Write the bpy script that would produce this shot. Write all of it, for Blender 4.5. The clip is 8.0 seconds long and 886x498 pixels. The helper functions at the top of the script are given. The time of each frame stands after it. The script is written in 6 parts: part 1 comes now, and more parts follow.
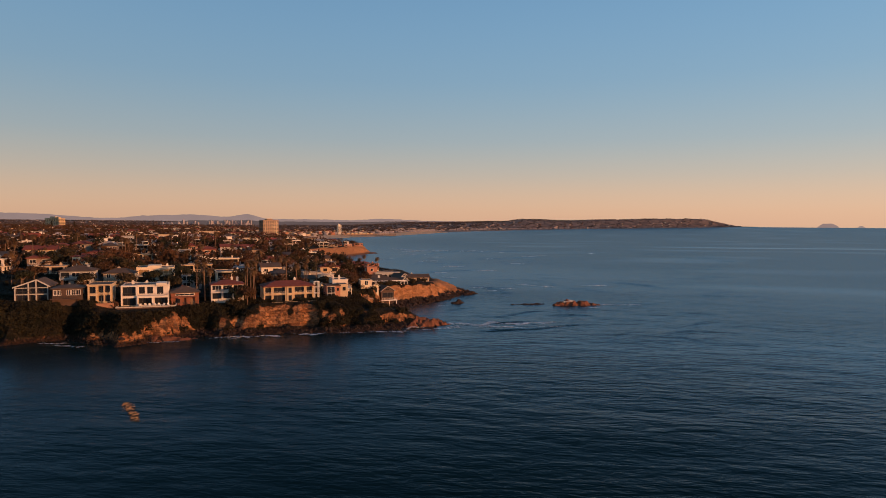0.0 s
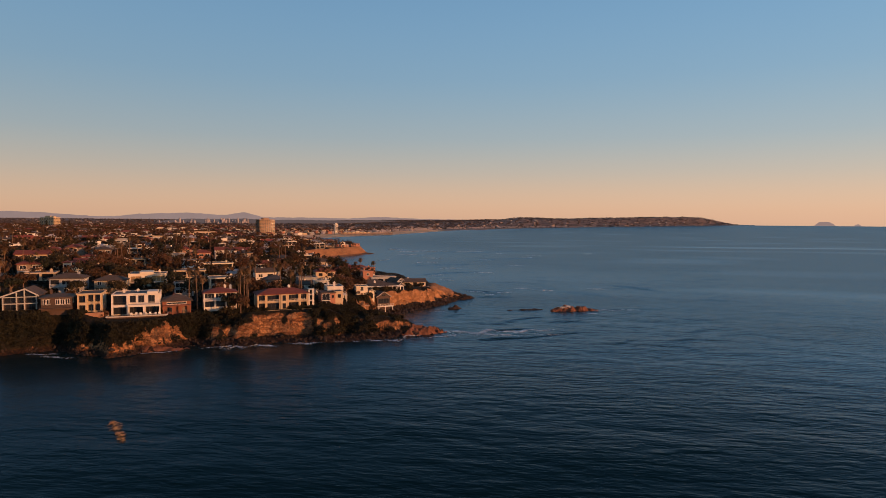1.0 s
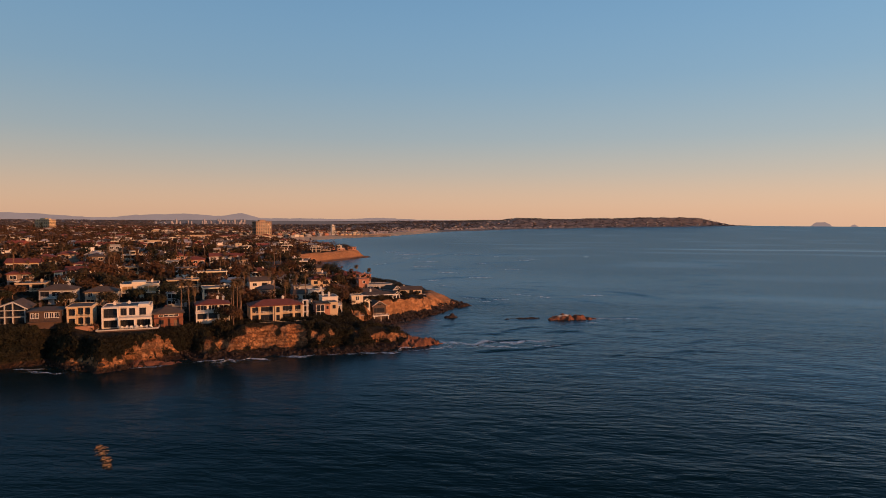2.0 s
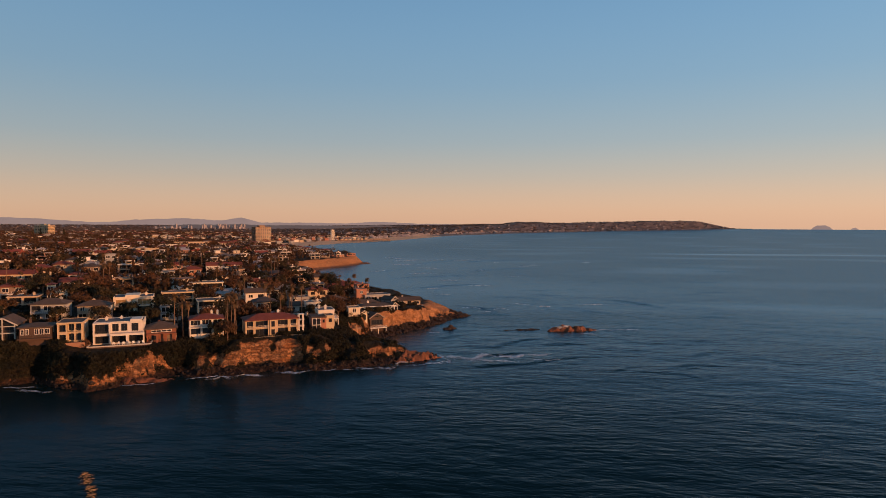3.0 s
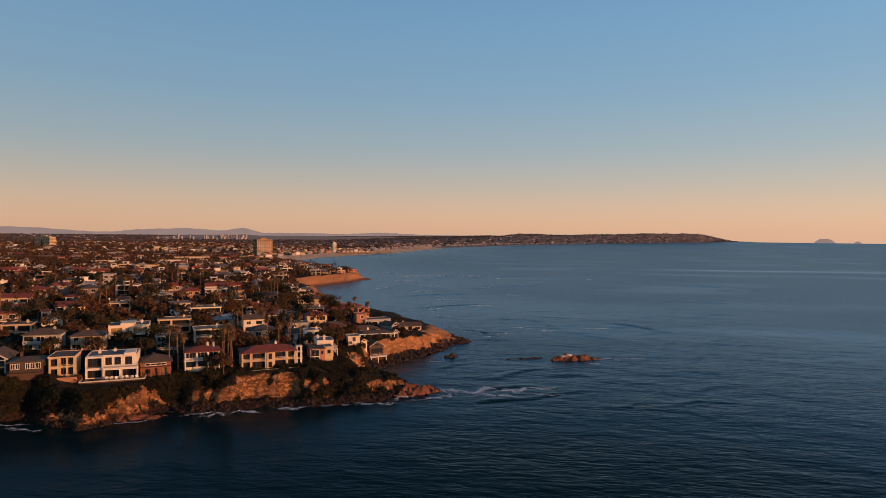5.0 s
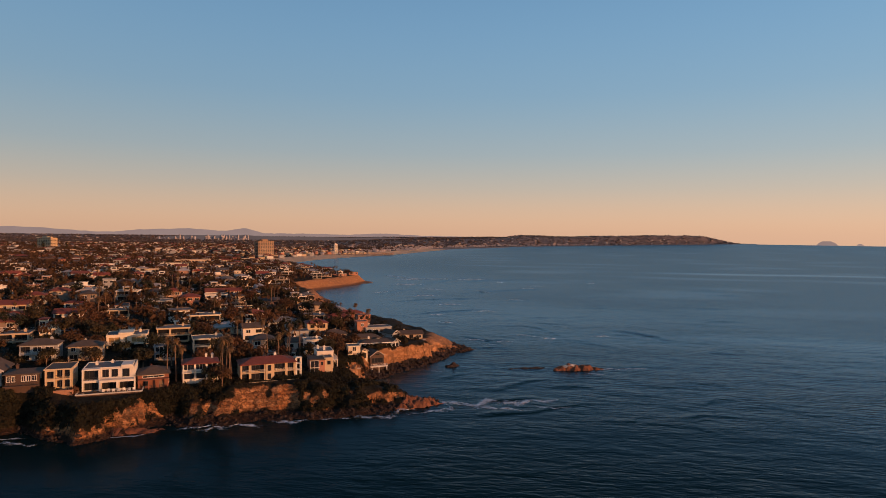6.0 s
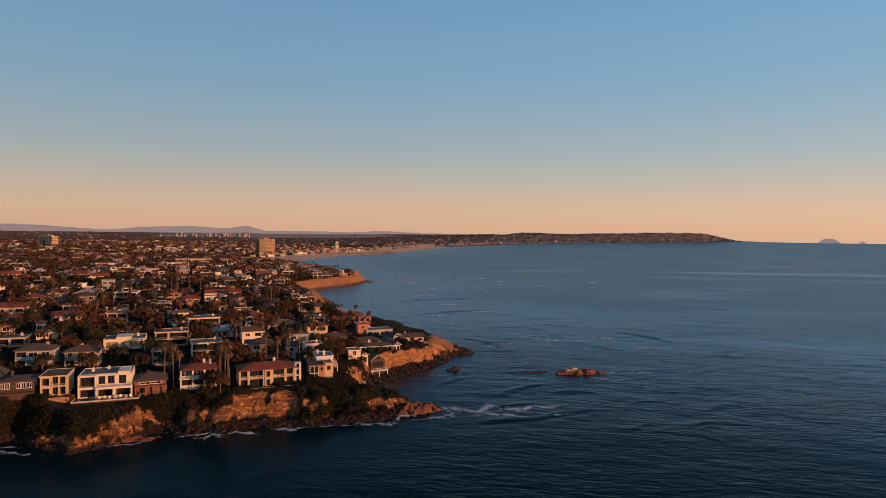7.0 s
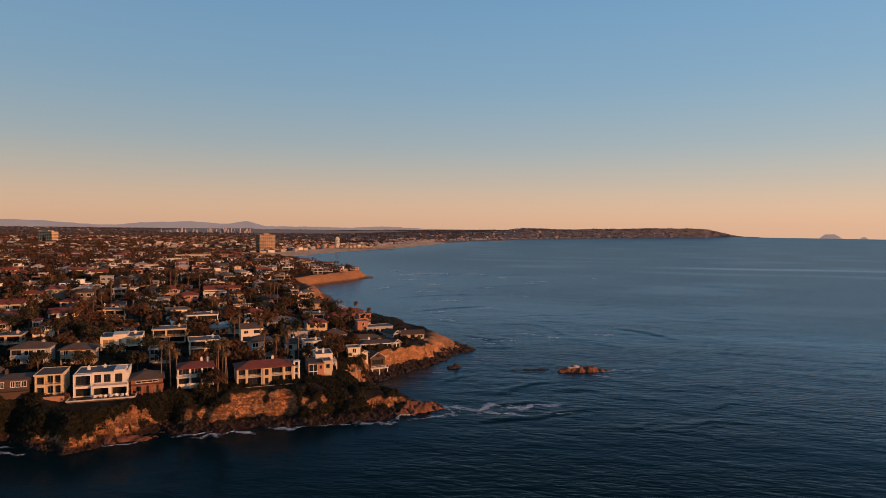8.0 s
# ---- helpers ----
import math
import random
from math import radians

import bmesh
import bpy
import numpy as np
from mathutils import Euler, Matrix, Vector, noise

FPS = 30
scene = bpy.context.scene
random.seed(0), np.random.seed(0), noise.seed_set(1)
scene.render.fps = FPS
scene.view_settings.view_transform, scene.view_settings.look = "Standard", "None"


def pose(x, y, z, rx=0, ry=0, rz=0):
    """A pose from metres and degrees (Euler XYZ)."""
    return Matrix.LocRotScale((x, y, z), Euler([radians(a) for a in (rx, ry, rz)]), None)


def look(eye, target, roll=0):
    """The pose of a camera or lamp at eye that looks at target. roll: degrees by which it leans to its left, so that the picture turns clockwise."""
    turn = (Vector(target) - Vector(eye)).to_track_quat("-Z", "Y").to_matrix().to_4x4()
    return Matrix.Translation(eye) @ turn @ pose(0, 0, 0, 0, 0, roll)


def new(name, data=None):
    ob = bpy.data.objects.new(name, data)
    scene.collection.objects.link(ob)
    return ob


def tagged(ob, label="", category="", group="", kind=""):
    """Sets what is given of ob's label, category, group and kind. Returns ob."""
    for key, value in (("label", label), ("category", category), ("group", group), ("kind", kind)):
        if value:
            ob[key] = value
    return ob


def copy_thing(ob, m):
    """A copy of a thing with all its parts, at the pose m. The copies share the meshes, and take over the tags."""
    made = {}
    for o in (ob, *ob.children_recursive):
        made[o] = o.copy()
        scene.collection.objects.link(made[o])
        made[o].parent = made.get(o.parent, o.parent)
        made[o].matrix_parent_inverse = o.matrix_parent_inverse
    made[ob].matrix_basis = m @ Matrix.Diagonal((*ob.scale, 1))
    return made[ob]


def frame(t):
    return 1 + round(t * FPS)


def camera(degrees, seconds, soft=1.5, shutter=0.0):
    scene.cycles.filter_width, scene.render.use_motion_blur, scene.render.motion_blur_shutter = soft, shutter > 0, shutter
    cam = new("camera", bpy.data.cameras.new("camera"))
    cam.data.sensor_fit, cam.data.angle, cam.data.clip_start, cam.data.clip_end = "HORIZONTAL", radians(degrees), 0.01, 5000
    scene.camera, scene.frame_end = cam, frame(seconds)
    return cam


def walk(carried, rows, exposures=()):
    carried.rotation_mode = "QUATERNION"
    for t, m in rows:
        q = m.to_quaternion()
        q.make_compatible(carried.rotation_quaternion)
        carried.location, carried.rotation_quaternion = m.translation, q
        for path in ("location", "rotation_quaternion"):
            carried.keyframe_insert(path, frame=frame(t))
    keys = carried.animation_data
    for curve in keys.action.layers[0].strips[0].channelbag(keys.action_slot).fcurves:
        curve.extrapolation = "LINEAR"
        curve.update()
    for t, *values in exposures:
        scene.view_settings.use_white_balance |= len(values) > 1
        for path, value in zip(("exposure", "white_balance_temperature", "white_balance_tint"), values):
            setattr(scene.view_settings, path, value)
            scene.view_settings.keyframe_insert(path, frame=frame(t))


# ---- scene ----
cam = camera(71.4, 8.0, soft=0.85)
PATH = [
    (0, (0.658, -6.793, 39.024), (0.404, -4.811, 38.94), 0.4),
    (0.5, (0.563, -4.824, 40.665), (0.312, -2.842, 40.576), 0.4),
    (1, (0.44, -3.188, 42.31), (0.195, -1.206, 42.219), 0.4),
    (2.5, (0.709, 1.85, 47.63), (0.474, 3.835, 47.541), 0.3),
    (3, (1.036, 3.769, 49.142), (0.798, 5.754, 49.063), 0.2),
    (3.5, (0.94, 5.253, 51.005), (0.701, 7.237, 50.936), 0.2),
    (4, (0.797, 6.485, 52.797), (0.556, 8.47, 52.739), 0.3),
    (4.5, (0.603, 7.492, 54.661), (0.361, 9.476, 54.611), 0.4),
    (6, (0.028, 11.354, 59.948), (-0.221, 13.338, 59.904), 0.7),
    (6.5, (-0.268, 12.929, 61.596), (-0.519, 14.913, 61.548), 0.7),
    (7, (-0.426, 14.636, 62.244), (-0.679, 16.619, 62.191), 0.7),
    (7.5, (-0.501, 16.211, 62.57), (-0.756, 18.194, 62.508), 0.7),
    (8, (-0.815, 17.753, 62.592), (-1.07, 19.736, 62.524), 0.7),
]
walk(cam, [(t, look(eye, target, roll)) for t, eye, target, roll in PATH])

# ---- light: low evening sun over the sea, clear sky ----
SUN_AZ, SUN_EL = 111.0, 7.0
world = bpy.data.worlds.new("evening_sky")
scene.world = world
world.use_nodes = True
wn, wl = world.node_tree.nodes, world.node_tree.links
wn.clear()
sky = wn.new("ShaderNodeTexSky")
sky.sky_type, sky.sun_disc = "NISHITA", False
sky.sun_elevation, sky.sun_rotation = radians(SUN_EL), radians(-SUN_AZ)
sky.air_density, sky.dust_density, sky.ozone_density = 1.0, 1.2, 2.0
bg = wn.new("ShaderNodeBackground")
bg.inputs["Strength"].default_value = 1.03
wout = wn.new("ShaderNodeOutputWorld")
# evening colours by height over the horizon: rose haze, pale band, clear blue; a share of the physical sky leans them to the sun's side
wco, wsep = wn.new("ShaderNodeTexCoord"), wn.new("ShaderNodeSeparateXYZ")
wl.new(wco.outputs["Generated"], wsep.inputs[0])
ramp = wn.new("ShaderNodeValToRGB")
ramp.color_ramp.interpolation = "B_SPLINE"
SKY = ((0.0, (0.62, 0.37, 0.245)), (0.03, (0.66, 0.415, 0.27)), (0.075, (0.47, 0.405, 0.335)), (0.13, (0.315, 0.375, 0.40)), (0.22, (0.20, 0.335, 0.455)), (0.37, (0.14, 0.29, 0.475)),
       (0.58, (0.070, 0.150, 0.265)), (1.0, (0.030, 0.066, 0.125)))
while len(ramp.color_ramp.elements) < len(SKY):
    ramp.color_ramp.elements.new(0.5)
for e, (at, col) in zip(ramp.color_ramp.elements, SKY):
    e.position, e.color = at, (*col, 1)
wl.new(wsep.outputs["Z"], ramp.inputs["Fac"])
share = wn.new("ShaderNodeVectorMath")
share.operation = "SCALE"
share.inputs["Scale"].default_value = 0.012
wl.new(sky.outputs[0], share.inputs[0])
both = wn.new("ShaderNodeVectorMath")
both.operation = "ADD"
wl.new(share.outputs[0], both.inputs[0])
lean, side, warm = wn.new("ShaderNodeVectorMath"), wn.new("ShaderNodeMapRange"), wn.new("ShaderNodeVectorMath")
lean.operation, warm.operation = "DOT_PRODUCT", "SCALE"
lean.inputs[1].default_value = (math.sin(radians(SUN_AZ)), math.cos(radians(SUN_AZ)), 0)
wl.new(wco.outputs["Generated"], lean.inputs[0])
for key, v in (("From Min", -1.0), ("From Max", 1.0), ("To Min", 0.94), ("To Max", 1.26)):
    side.inputs[key].default_value = v
wl.new(lean.outputs["Value"], side.inputs["Value"])
wl.new(ramp.outputs[0], warm.inputs[0])
wl.new(side.outputs[0], warm.inputs["Scale"])
wl.new(warm.outputs[0], both.inputs[1])
wl.new(both.outputs[0], bg.inputs[0])
wl.new(bg.outputs[0], wout.inputs[0])
sun = new("sun", bpy.data.lights.new("sun", "SUN"))
sun.data.energy, sun.data.angle, sun.data.color = 5.0, radians(0.6), (1.0, 0.44, 0.18)
sa, se = radians(SUN_AZ), radians(SUN_EL)
sun_dir = Vector((math.sin(sa) * math.cos(se), math.cos(sa) * math.cos(se), math.sin(se)))
sun.matrix_world = look(sun_dir * 900, (0, 0, 0))

# ---- materials ----
MATS = {}


def mat(name, base, rough=0.8, var=0.25, scale=0.6, fine=6.0, bump=0.0, bump_scale=4.0, metal=0.0, palette=None, spec=0.3):
    """A surface with stains at one scale and grain at another; palette: colours picked per object."""
    m = bpy.data.materials.new(name)
    m.use_nodes = True
    n, l = m.node_tree.nodes, m.node_tree.links
    p = n["Principled BSDF"]
    p.inputs["Roughness"].default_value, p.inputs["Metallic"].default_value = rough, metal
    p.inputs["Specular IOR Level"].default_value = spec
    big, small = n.new("ShaderNodeTexNoise"), n.new("ShaderNodeTexNoise")
    big.inputs["Scale"].default_value, small.inputs["Scale"].default_value = scale, fine
    big.inputs["Detail"].default_value, small.inputs["Detail"].default_value = 4, 3
    geo = n.new("ShaderNodeNewGeometry")
    for t in (big, small):
        l.new(geo.outputs["Position"], t.inputs["Vector"])
    add = n.new("ShaderNodeMath")
    add.operation = "ADD"
    l.new(big.outputs["Fac"], add.inputs[0]), l.new(small.outputs["Fac"], add.inputs[1])
    rng = n.new("ShaderNodeMapRange")
    rng.inputs["From Min"].default_value, rng.inputs["From Max"].default_value = 0.65, 1.35
    rng.inputs["To Min"].default_value, rng.inputs["To Max"].default_value = 1 - var, 1 + var
    l.new(add.outputs[0], rng.inputs["Value"])
    mix = n.new("ShaderNodeVectorMath")
    mix.operation = "SCALE"
    if palette:
        info, ramp = n.new("ShaderNodeObjectInfo"), n.new("ShaderNodeValToRGB")
        ramp.color_ramp.interpolation = "CONSTANT"
        while len(ramp.color_ramp.elements) < len(palette):
            ramp.color_ramp.elements.new(0.5)
        for i, c in enumerate(palette):
            ramp.color_ramp.elements[i].position, ramp.color_ramp.elements[i].color = i / len(palette), (*c, 1)
        l.new(info.outputs["Random"], ramp.inputs["Fac"])
        l.new(ramp.outputs["Color"], mix.inputs[0])
    else:
        mix.inputs[0].default_value = base
    l.new(rng.outputs["Result"], mix.inputs["Scale"])
    l.new(mix.outputs[0], p.inputs["Base Color"])
    if bump:
        b, bt = n.new("ShaderNodeBump"), n.new("ShaderNodeTexNoise")
        bt.inputs["Scale"].default_value, bt.inputs["Detail"].default_value = bump_scale, 5
        l.new(geo.outputs["Position"], bt.inputs["Vector"])
        b.inputs["Distance"].default_value = bump
        l.new(bt.outputs["Fac"], b.inputs["Height"])
        l.new(b.outputs[0], p.inputs["Normal"])
    MATS[name] = m
    return m


WHITE = mat("white_stucco", (0.62, 0.55, 0.46), 0.8, 0.08, 0.5, 8, 0.01, 12)
OFFWHITE = mat("warm_white_stucco", (0.66, 0.55, 0.40), 0.8, 0.09, 0.5, 8, 0.01, 12)
CREAM = mat("cream_stucco", (0.50, 0.37, 0.23), 0.85, 0.10, 0.5, 8, 0.01, 12)
TAN = mat("tan_stucco", (0.46, 0.34, 0.23), 0.85, 0.12, 0.5, 8, 0.01, 12)
PINK = mat("terracotta_stucco", (0.36, 0.16, 0.10), 0.85, 0.14, 0.5, 8, 0.01, 12)
GREY = mat("grey_siding", (0.30, 0.29, 0.28), 0.8, 0.12, 0.5, 8, 0.01, 12)
BROWN = mat("brown_siding", (0.075, 0.043, 0.030), 0.75, 0.2, 0.8, 10, 0.01, 10)
MIXED = mat("mixed_stucco", (0.6, 0.5, 0.4), 0.85, 0.12, 0.5, 8, 0.01, 12,
            palette=[(0.74, 0.68, 0.60), (0.60, 0.48, 0.33), (0.30, 0.22, 0.16), (0.70, 0.62, 0.52), (0.60, 0.53, 0.45), (0.38, 0.20, 0.13),
                     (0.68, 0.63, 0.56), (0.20, 0.14, 0.10), (0.34, 0.27, 0.20)])
TILE = mat("red_roof_tile", (0.17, 0.045, 0.029), 0.8, 0.28, 0.7, 5, 0.06, 5)
SHINGLE = mat("brown_shingle", (0.085, 0.060, 0.045), 0.9, 0.3, 0.7, 6, 0.03, 6)
GRAVEL = mat("grey_flat_roof", (0.115, 0.11, 0.108), 0.95, 0.3, 0.4, 6, 0.02, 8)
ROOFS = mat("mixed_roofing", (0.2, 0.15, 0.1), 0.9, 0.3, 0.6, 5, 0.04, 5,
            palette=[(0.10, 0.09, 0.085), (0.25, 0.058, 0.036), (0.07, 0.052, 0.042), (0.36, 0.32, 0.30), (0.18, 0.052, 0.034), (0.24, 0.22, 0.21), (0.055, 0.05, 0.05)])
TRIM = mat("white_trim", (0.70, 0.65, 0.58), 0.6, 0.06, 1, 9)
DARKTRIM = mat("dark_metal_trim", (0.04, 0.035, 0.03), 0.5, 0.2, 2, 9)
CURTAIN = mat("curtained_window_glass", (0.27, 0.17, 0.07), 0.35, 0.2, 0.8, 5, spec=0.5)
GLASS = mat("dark_window_glass", (0.018, 0.018, 0.020), 0.12, 0.2, 0.3, 3, spec=0.5)
CONCRETE = mat("pale_concrete", (0.42, 0.38, 0.33), 0.9, 0.2, 0.6, 7, 0.01, 9)
ASPHALT = mat("road_asphalt", (0.050, 0.048, 0.047), 0.9, 0.3, 0.3, 5)
SIDEWALK = mat("worn_sidewalk", (0.20, 0.18, 0.16), 0.9, 0.25, 0.5, 7)
PAVER = mat("terracotta_paving", (0.34, 0.17, 0.10), 0.9, 0.2, 0.8, 6)
TURF = mat("lawn_grass", (0.040, 0.065, 0.020), 0.95, 0.35, 0.5, 5, 0.05, 6)
LEAF = mat("dark_foliage", (0.05, 0.05, 0.02), 0.9, 0.35, 0.5, 3,
           palette=[(0.028, 0.021, 0.008), (0.056, 0.027, 0.011), (0.019, 0.019, 0.008), (0.085, 0.037, 0.016), (0.036, 0.025, 0.010)])
# foliage lifted to mauve grey: distance haze put into the base colour
FARLEAF = mat("haze_tinted_foliage", (0.070, 0.056, 0.054), 0.95, 0.35, 0.01, 0.06)
PALM = mat("palm_frond", (0.115, 0.066, 0.028), 0.75, 0.3, 0.8, 4)
BARK = mat("grey_brown_bark", (0.17, 0.105, 0.065), 0.9, 0.3, 1.2, 9, 0.03, 8)
# scrub colour taken near black to carry the shade on the bluff
SHRUB = mat("shade_darkened_scrub", (0.0145, 0.0125, 0.005), 0.95, 0.9, 0.10, 1.6)
BOULDER = mat("dark_shore_rock", (0.030, 0.018, 0.013), 0.85, 0.55, 0.5, 3.5, 0.15, 3)
REEFROCK = mat("reddish_reef_rock", (0.16, 0.060, 0.030), 0.85, 0.55, 0.4, 3, 0.15, 3)
STEEL = mat("painted_steel", (0.35, 0.33, 0.30), 0.5, 0.1, 1, 6)
OCHRE = mat("ochre_stone_wall", (0.30, 0.155, 0.075), 0.9, 0.35, 0.5, 3, 0.08, 3)
WOOD = mat("weathered_wood", (0.20, 0.13, 0.085), 0.85, 0.25, 0.9, 7, 0.01, 9)


def node_mat(name):
    m = bpy.data.materials.new(name)
    m.use_nodes = True
    return m, m.node_tree.nodes, m.node_tree.links, m.node_tree.nodes["Principled BSDF"]


def noise_node(n, l, vec, scale, detail=4, rough=0.55):
    t = n.new("ShaderNodeTexNoise")
    t.inputs["Scale"].default_value, t.inputs["Detail"].default_value, t.inputs["Roughness"].default_value = scale, detail, rough
    if vec:
        l.new(vec, t.inputs["Vector"])
    return t.outputs["Fac"]


def remap(n, l, val, a, b, c=0.0, d=1.0):
    r = n.new("ShaderNodeMapRange")
    for k, v in (("From Min", a), ("From Max", b), ("To Min", c), ("To Max", d)):
        r.inputs[k].default_value = v
    l.new(val, r.inputs["Value"])
    return r.outputs["Result"]


def math_node(n, l, op, a, b):
    r = n.new("ShaderNodeMath")
    r.operation = op
    for i, v in enumerate((a, b)):
        if isinstance(v, float):
            r.inputs[i].default_value = v
        else:
            l.new(v, r.inputs[i])
    return r.outputs[0]


def mix_col(n, l, fac, a, b):
    r = n.new("ShaderNodeMix")
    r.data_type = "RGBA"
    l.new(fac, r.inputs[0])
    for i, v in ((6, a), (7, b)):
        if isinstance(v, tuple):
            r.inputs[i].default_value = (*v, 1)
        else:
            l.new(v, r.inputs[i])
    return r.outputs[2]


# sandstone on steep faces, scrub and soil on flat ground, wet rock by the water, sand on the low bay shore
LAND, n, l, p = node_mat("coastal_land")
geo = n.new("ShaderNodeNewGeometry")
pos = geo.outputs["Position"]
sep, nsep = n.new("ShaderNodeSeparateXYZ"), n.new("ShaderNodeSeparateXYZ")
l.new(pos, sep.inputs[0]), l.new(geo.outputs["Normal"], nsep.inputs[0])
strat = n.new("ShaderNodeMapping")
strat.inputs["Scale"].default_value = (0.12, 0.12, 1.1)
l.new(pos, strat.inputs["Vector"])
layers = noise_node(n, l, strat.outputs[0], 1.0, 5)
blot = noise_node(n, l, pos, 0.22, 5)
rock = mix_col(n, l, remap(n, l, layers, 0.38, 0.62), (0.34, 0.130, 0.050), (0.54, 0.260, 0.115))
rock = mix_col(n, l, remap(n, l, blot, 0.52, 0.66), rock, (0.11, 0.065, 0.038))
grain = noise_node(n, l, pos, 1.6, 5)
rock = mix_col(n, l, remap(n, l, grain, 0.46, 0.7, 0, 0.7), rock, (0.10, 0.055, 0.030))
crack_at = n.new("ShaderNodeMapping")
crack_at.inputs["Scale"].default_value = (0.30, 0.30, 0.42)
l.new(pos, crack_at.inputs["Vector"])
split = math_node(n, l, "ABSOLUTE", math_node(n, l, "SUBTRACT", noise_node(n, l, crack_at.outputs[0], 1.0, 6, 0.62), 0.5), 0.0)
rock = mix_col(n, l, math_node(n, l, "MULTIPLY", remap(n, l, split, 0.0, 0.035, 0.6, 0.0), remap(n, l, sep.outputs["Y"], 250, 270, 1.0, 0.3)), rock, (0.055, 0.032, 0.020))
seam = math_node(n, l, "ABSOLUTE", math_node(n, l, "SUBTRACT", layers, 0.52), 0.0)
rock = mix_col(n, l, remap(n, l, seam, 0.0, 0.022, 0.6, 0.0), rock, (0.075, 0.042, 0.025))
rock = mix_col(n, l, remap(n, l, sep.outputs["Y"], 258, 278, 0.0, 0.55), rock, (0.56, 0.265, 0.115))  # cleaner, paler beds at the point
# ground scrub tone, also darkened for the shade in the west recess
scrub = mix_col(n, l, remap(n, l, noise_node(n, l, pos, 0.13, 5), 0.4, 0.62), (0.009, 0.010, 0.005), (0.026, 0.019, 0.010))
wet = mix_col(n, l, remap(n, l, grain, 0.4, 0.65), (0.016, 0.010, 0.008), (0.065, 0.030, 0.017))
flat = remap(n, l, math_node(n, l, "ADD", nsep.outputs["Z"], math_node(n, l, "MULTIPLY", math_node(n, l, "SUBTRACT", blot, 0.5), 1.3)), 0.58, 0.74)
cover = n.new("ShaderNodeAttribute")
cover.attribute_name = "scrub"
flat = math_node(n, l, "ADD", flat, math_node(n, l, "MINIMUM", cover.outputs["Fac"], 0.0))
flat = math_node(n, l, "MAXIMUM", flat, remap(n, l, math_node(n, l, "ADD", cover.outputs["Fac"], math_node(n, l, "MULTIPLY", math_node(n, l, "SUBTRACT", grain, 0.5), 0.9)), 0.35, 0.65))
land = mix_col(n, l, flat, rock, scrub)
low = remap(n, l, math_node(n, l, "ADD", sep.outputs["Z"], math_node(n, l, "MULTIPLY", grain, 2.2)), 1.9, 2.9, 1, 0)
wet = mix_col(n, l, remap(n, l, sep.outputs["Y"], 470, 520), wet, (0.20, 0.095, 0.05))
land = mix_col(n, l, low, land, wet)
sandy = math_node(n, l, "MULTIPLY", remap(n, l, sep.outputs["Y"], 960, 1060), remap(n, l, sep.outputs["Z"], 4.5, 4.9, 1, 0))
land = mix_col(n, l, sandy, land, (0.60, 0.41, 0.26))
l.new(land, p.inputs["Base Color"])
p.inputs["Roughness"].default_value = 0.92
p.inputs["Specular IOR Level"].default_value = 0.2
bmp = n.new("ShaderNodeBump")
bmp.inputs["Distance"].default_value = 0.7
flutes = n.new("ShaderNodeMapping")
flutes.inputs["Scale"].default_value = (0.75, 0.75, 0.10)
l.new(pos, flutes.inputs["Vector"])
gully = noise_node(n, l, flutes.outputs[0], 1.0, 5, 0.6)
l.new(math_node(n, l, "ADD", math_node(n, l, "ADD", grain, math_node(n, l, "MULTIPLY", layers, 1.6)), math_node(n, l, "ADD", math_node(n, l, "MULTIPLY", gully, 1.4), math_node(n, l, "MULTIPLY", remap(n, l, split, 0.0, 0.06), 0.9))), bmp.inputs["Height"])
l.new(bmp.outputs[0], p.inputs["Normal"])

# far mesa: dark scrub with pale speckles of roofs and sandy cuts, distance haze put into the colours
FARLAND, n, l, p = node_mat("haze_tinted_land")
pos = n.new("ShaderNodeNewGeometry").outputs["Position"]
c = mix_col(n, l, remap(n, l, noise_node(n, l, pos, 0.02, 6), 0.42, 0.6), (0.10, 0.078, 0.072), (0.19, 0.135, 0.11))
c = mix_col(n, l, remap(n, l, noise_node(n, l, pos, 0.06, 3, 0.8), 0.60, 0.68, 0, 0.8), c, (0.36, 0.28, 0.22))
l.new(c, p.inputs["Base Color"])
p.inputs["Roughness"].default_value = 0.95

# sea: dark water, wind ripples over a longer swell, smoother slicks
SEA, n, l, p = node_mat("sea_water")
pos = n.new("ShaderNodeNewGeometry").outputs["Position"]


def stretched(vec, sx, sy, turn):
    mp = n.new("ShaderNodeMapping")
    mp.inputs["Scale"].default_value, mp.inputs["Rotation"].default_value = (sx, sy, 1), (0, 0, radians(turn))
    l.new(vec, mp.inputs["Vector"])
    return mp.outputs[0]


calm_at = n.new("ShaderNodeAttribute")
calm_at.attribute_name = "calm"
rough_part = remap(n, l, calm_at.outputs["Fac"], 0.0, 1.0, 1.0, 0.28)
ripple = noise_node(n, l, stretched(pos, 0.19, 0.48, -12), 1.0, 5, 0.52)
chop = noise_node(n, l, stretched(pos, 0.10, 0.24, 22), 1.0, 4, 0.55)
swell = noise_node(n, l, stretched(pos, 0.03, 0.075, 14), 1.0, 4)
slick = remap(n, l, noise_node(n, l, stretched(pos, 0.004, 0.011, 4), 1.0, 4), 0.38, 0.64, 0.35, 1.3)
height = math_node(n, l, "ADD", math_node(n, l, "MULTIPLY", ripple, slick), math_node(n, l, "ADD", math_node(n, l, "MULTIPLY", swell, 1.1), math_node(n, l, "MULTIPLY", chop, 0.6)))
height = math_node(n, l, "MULTIPLY", height, rough_part)
bmp = n.new("ShaderNodeBump")
bmp.inputs["Distance"].default_value = 0.35
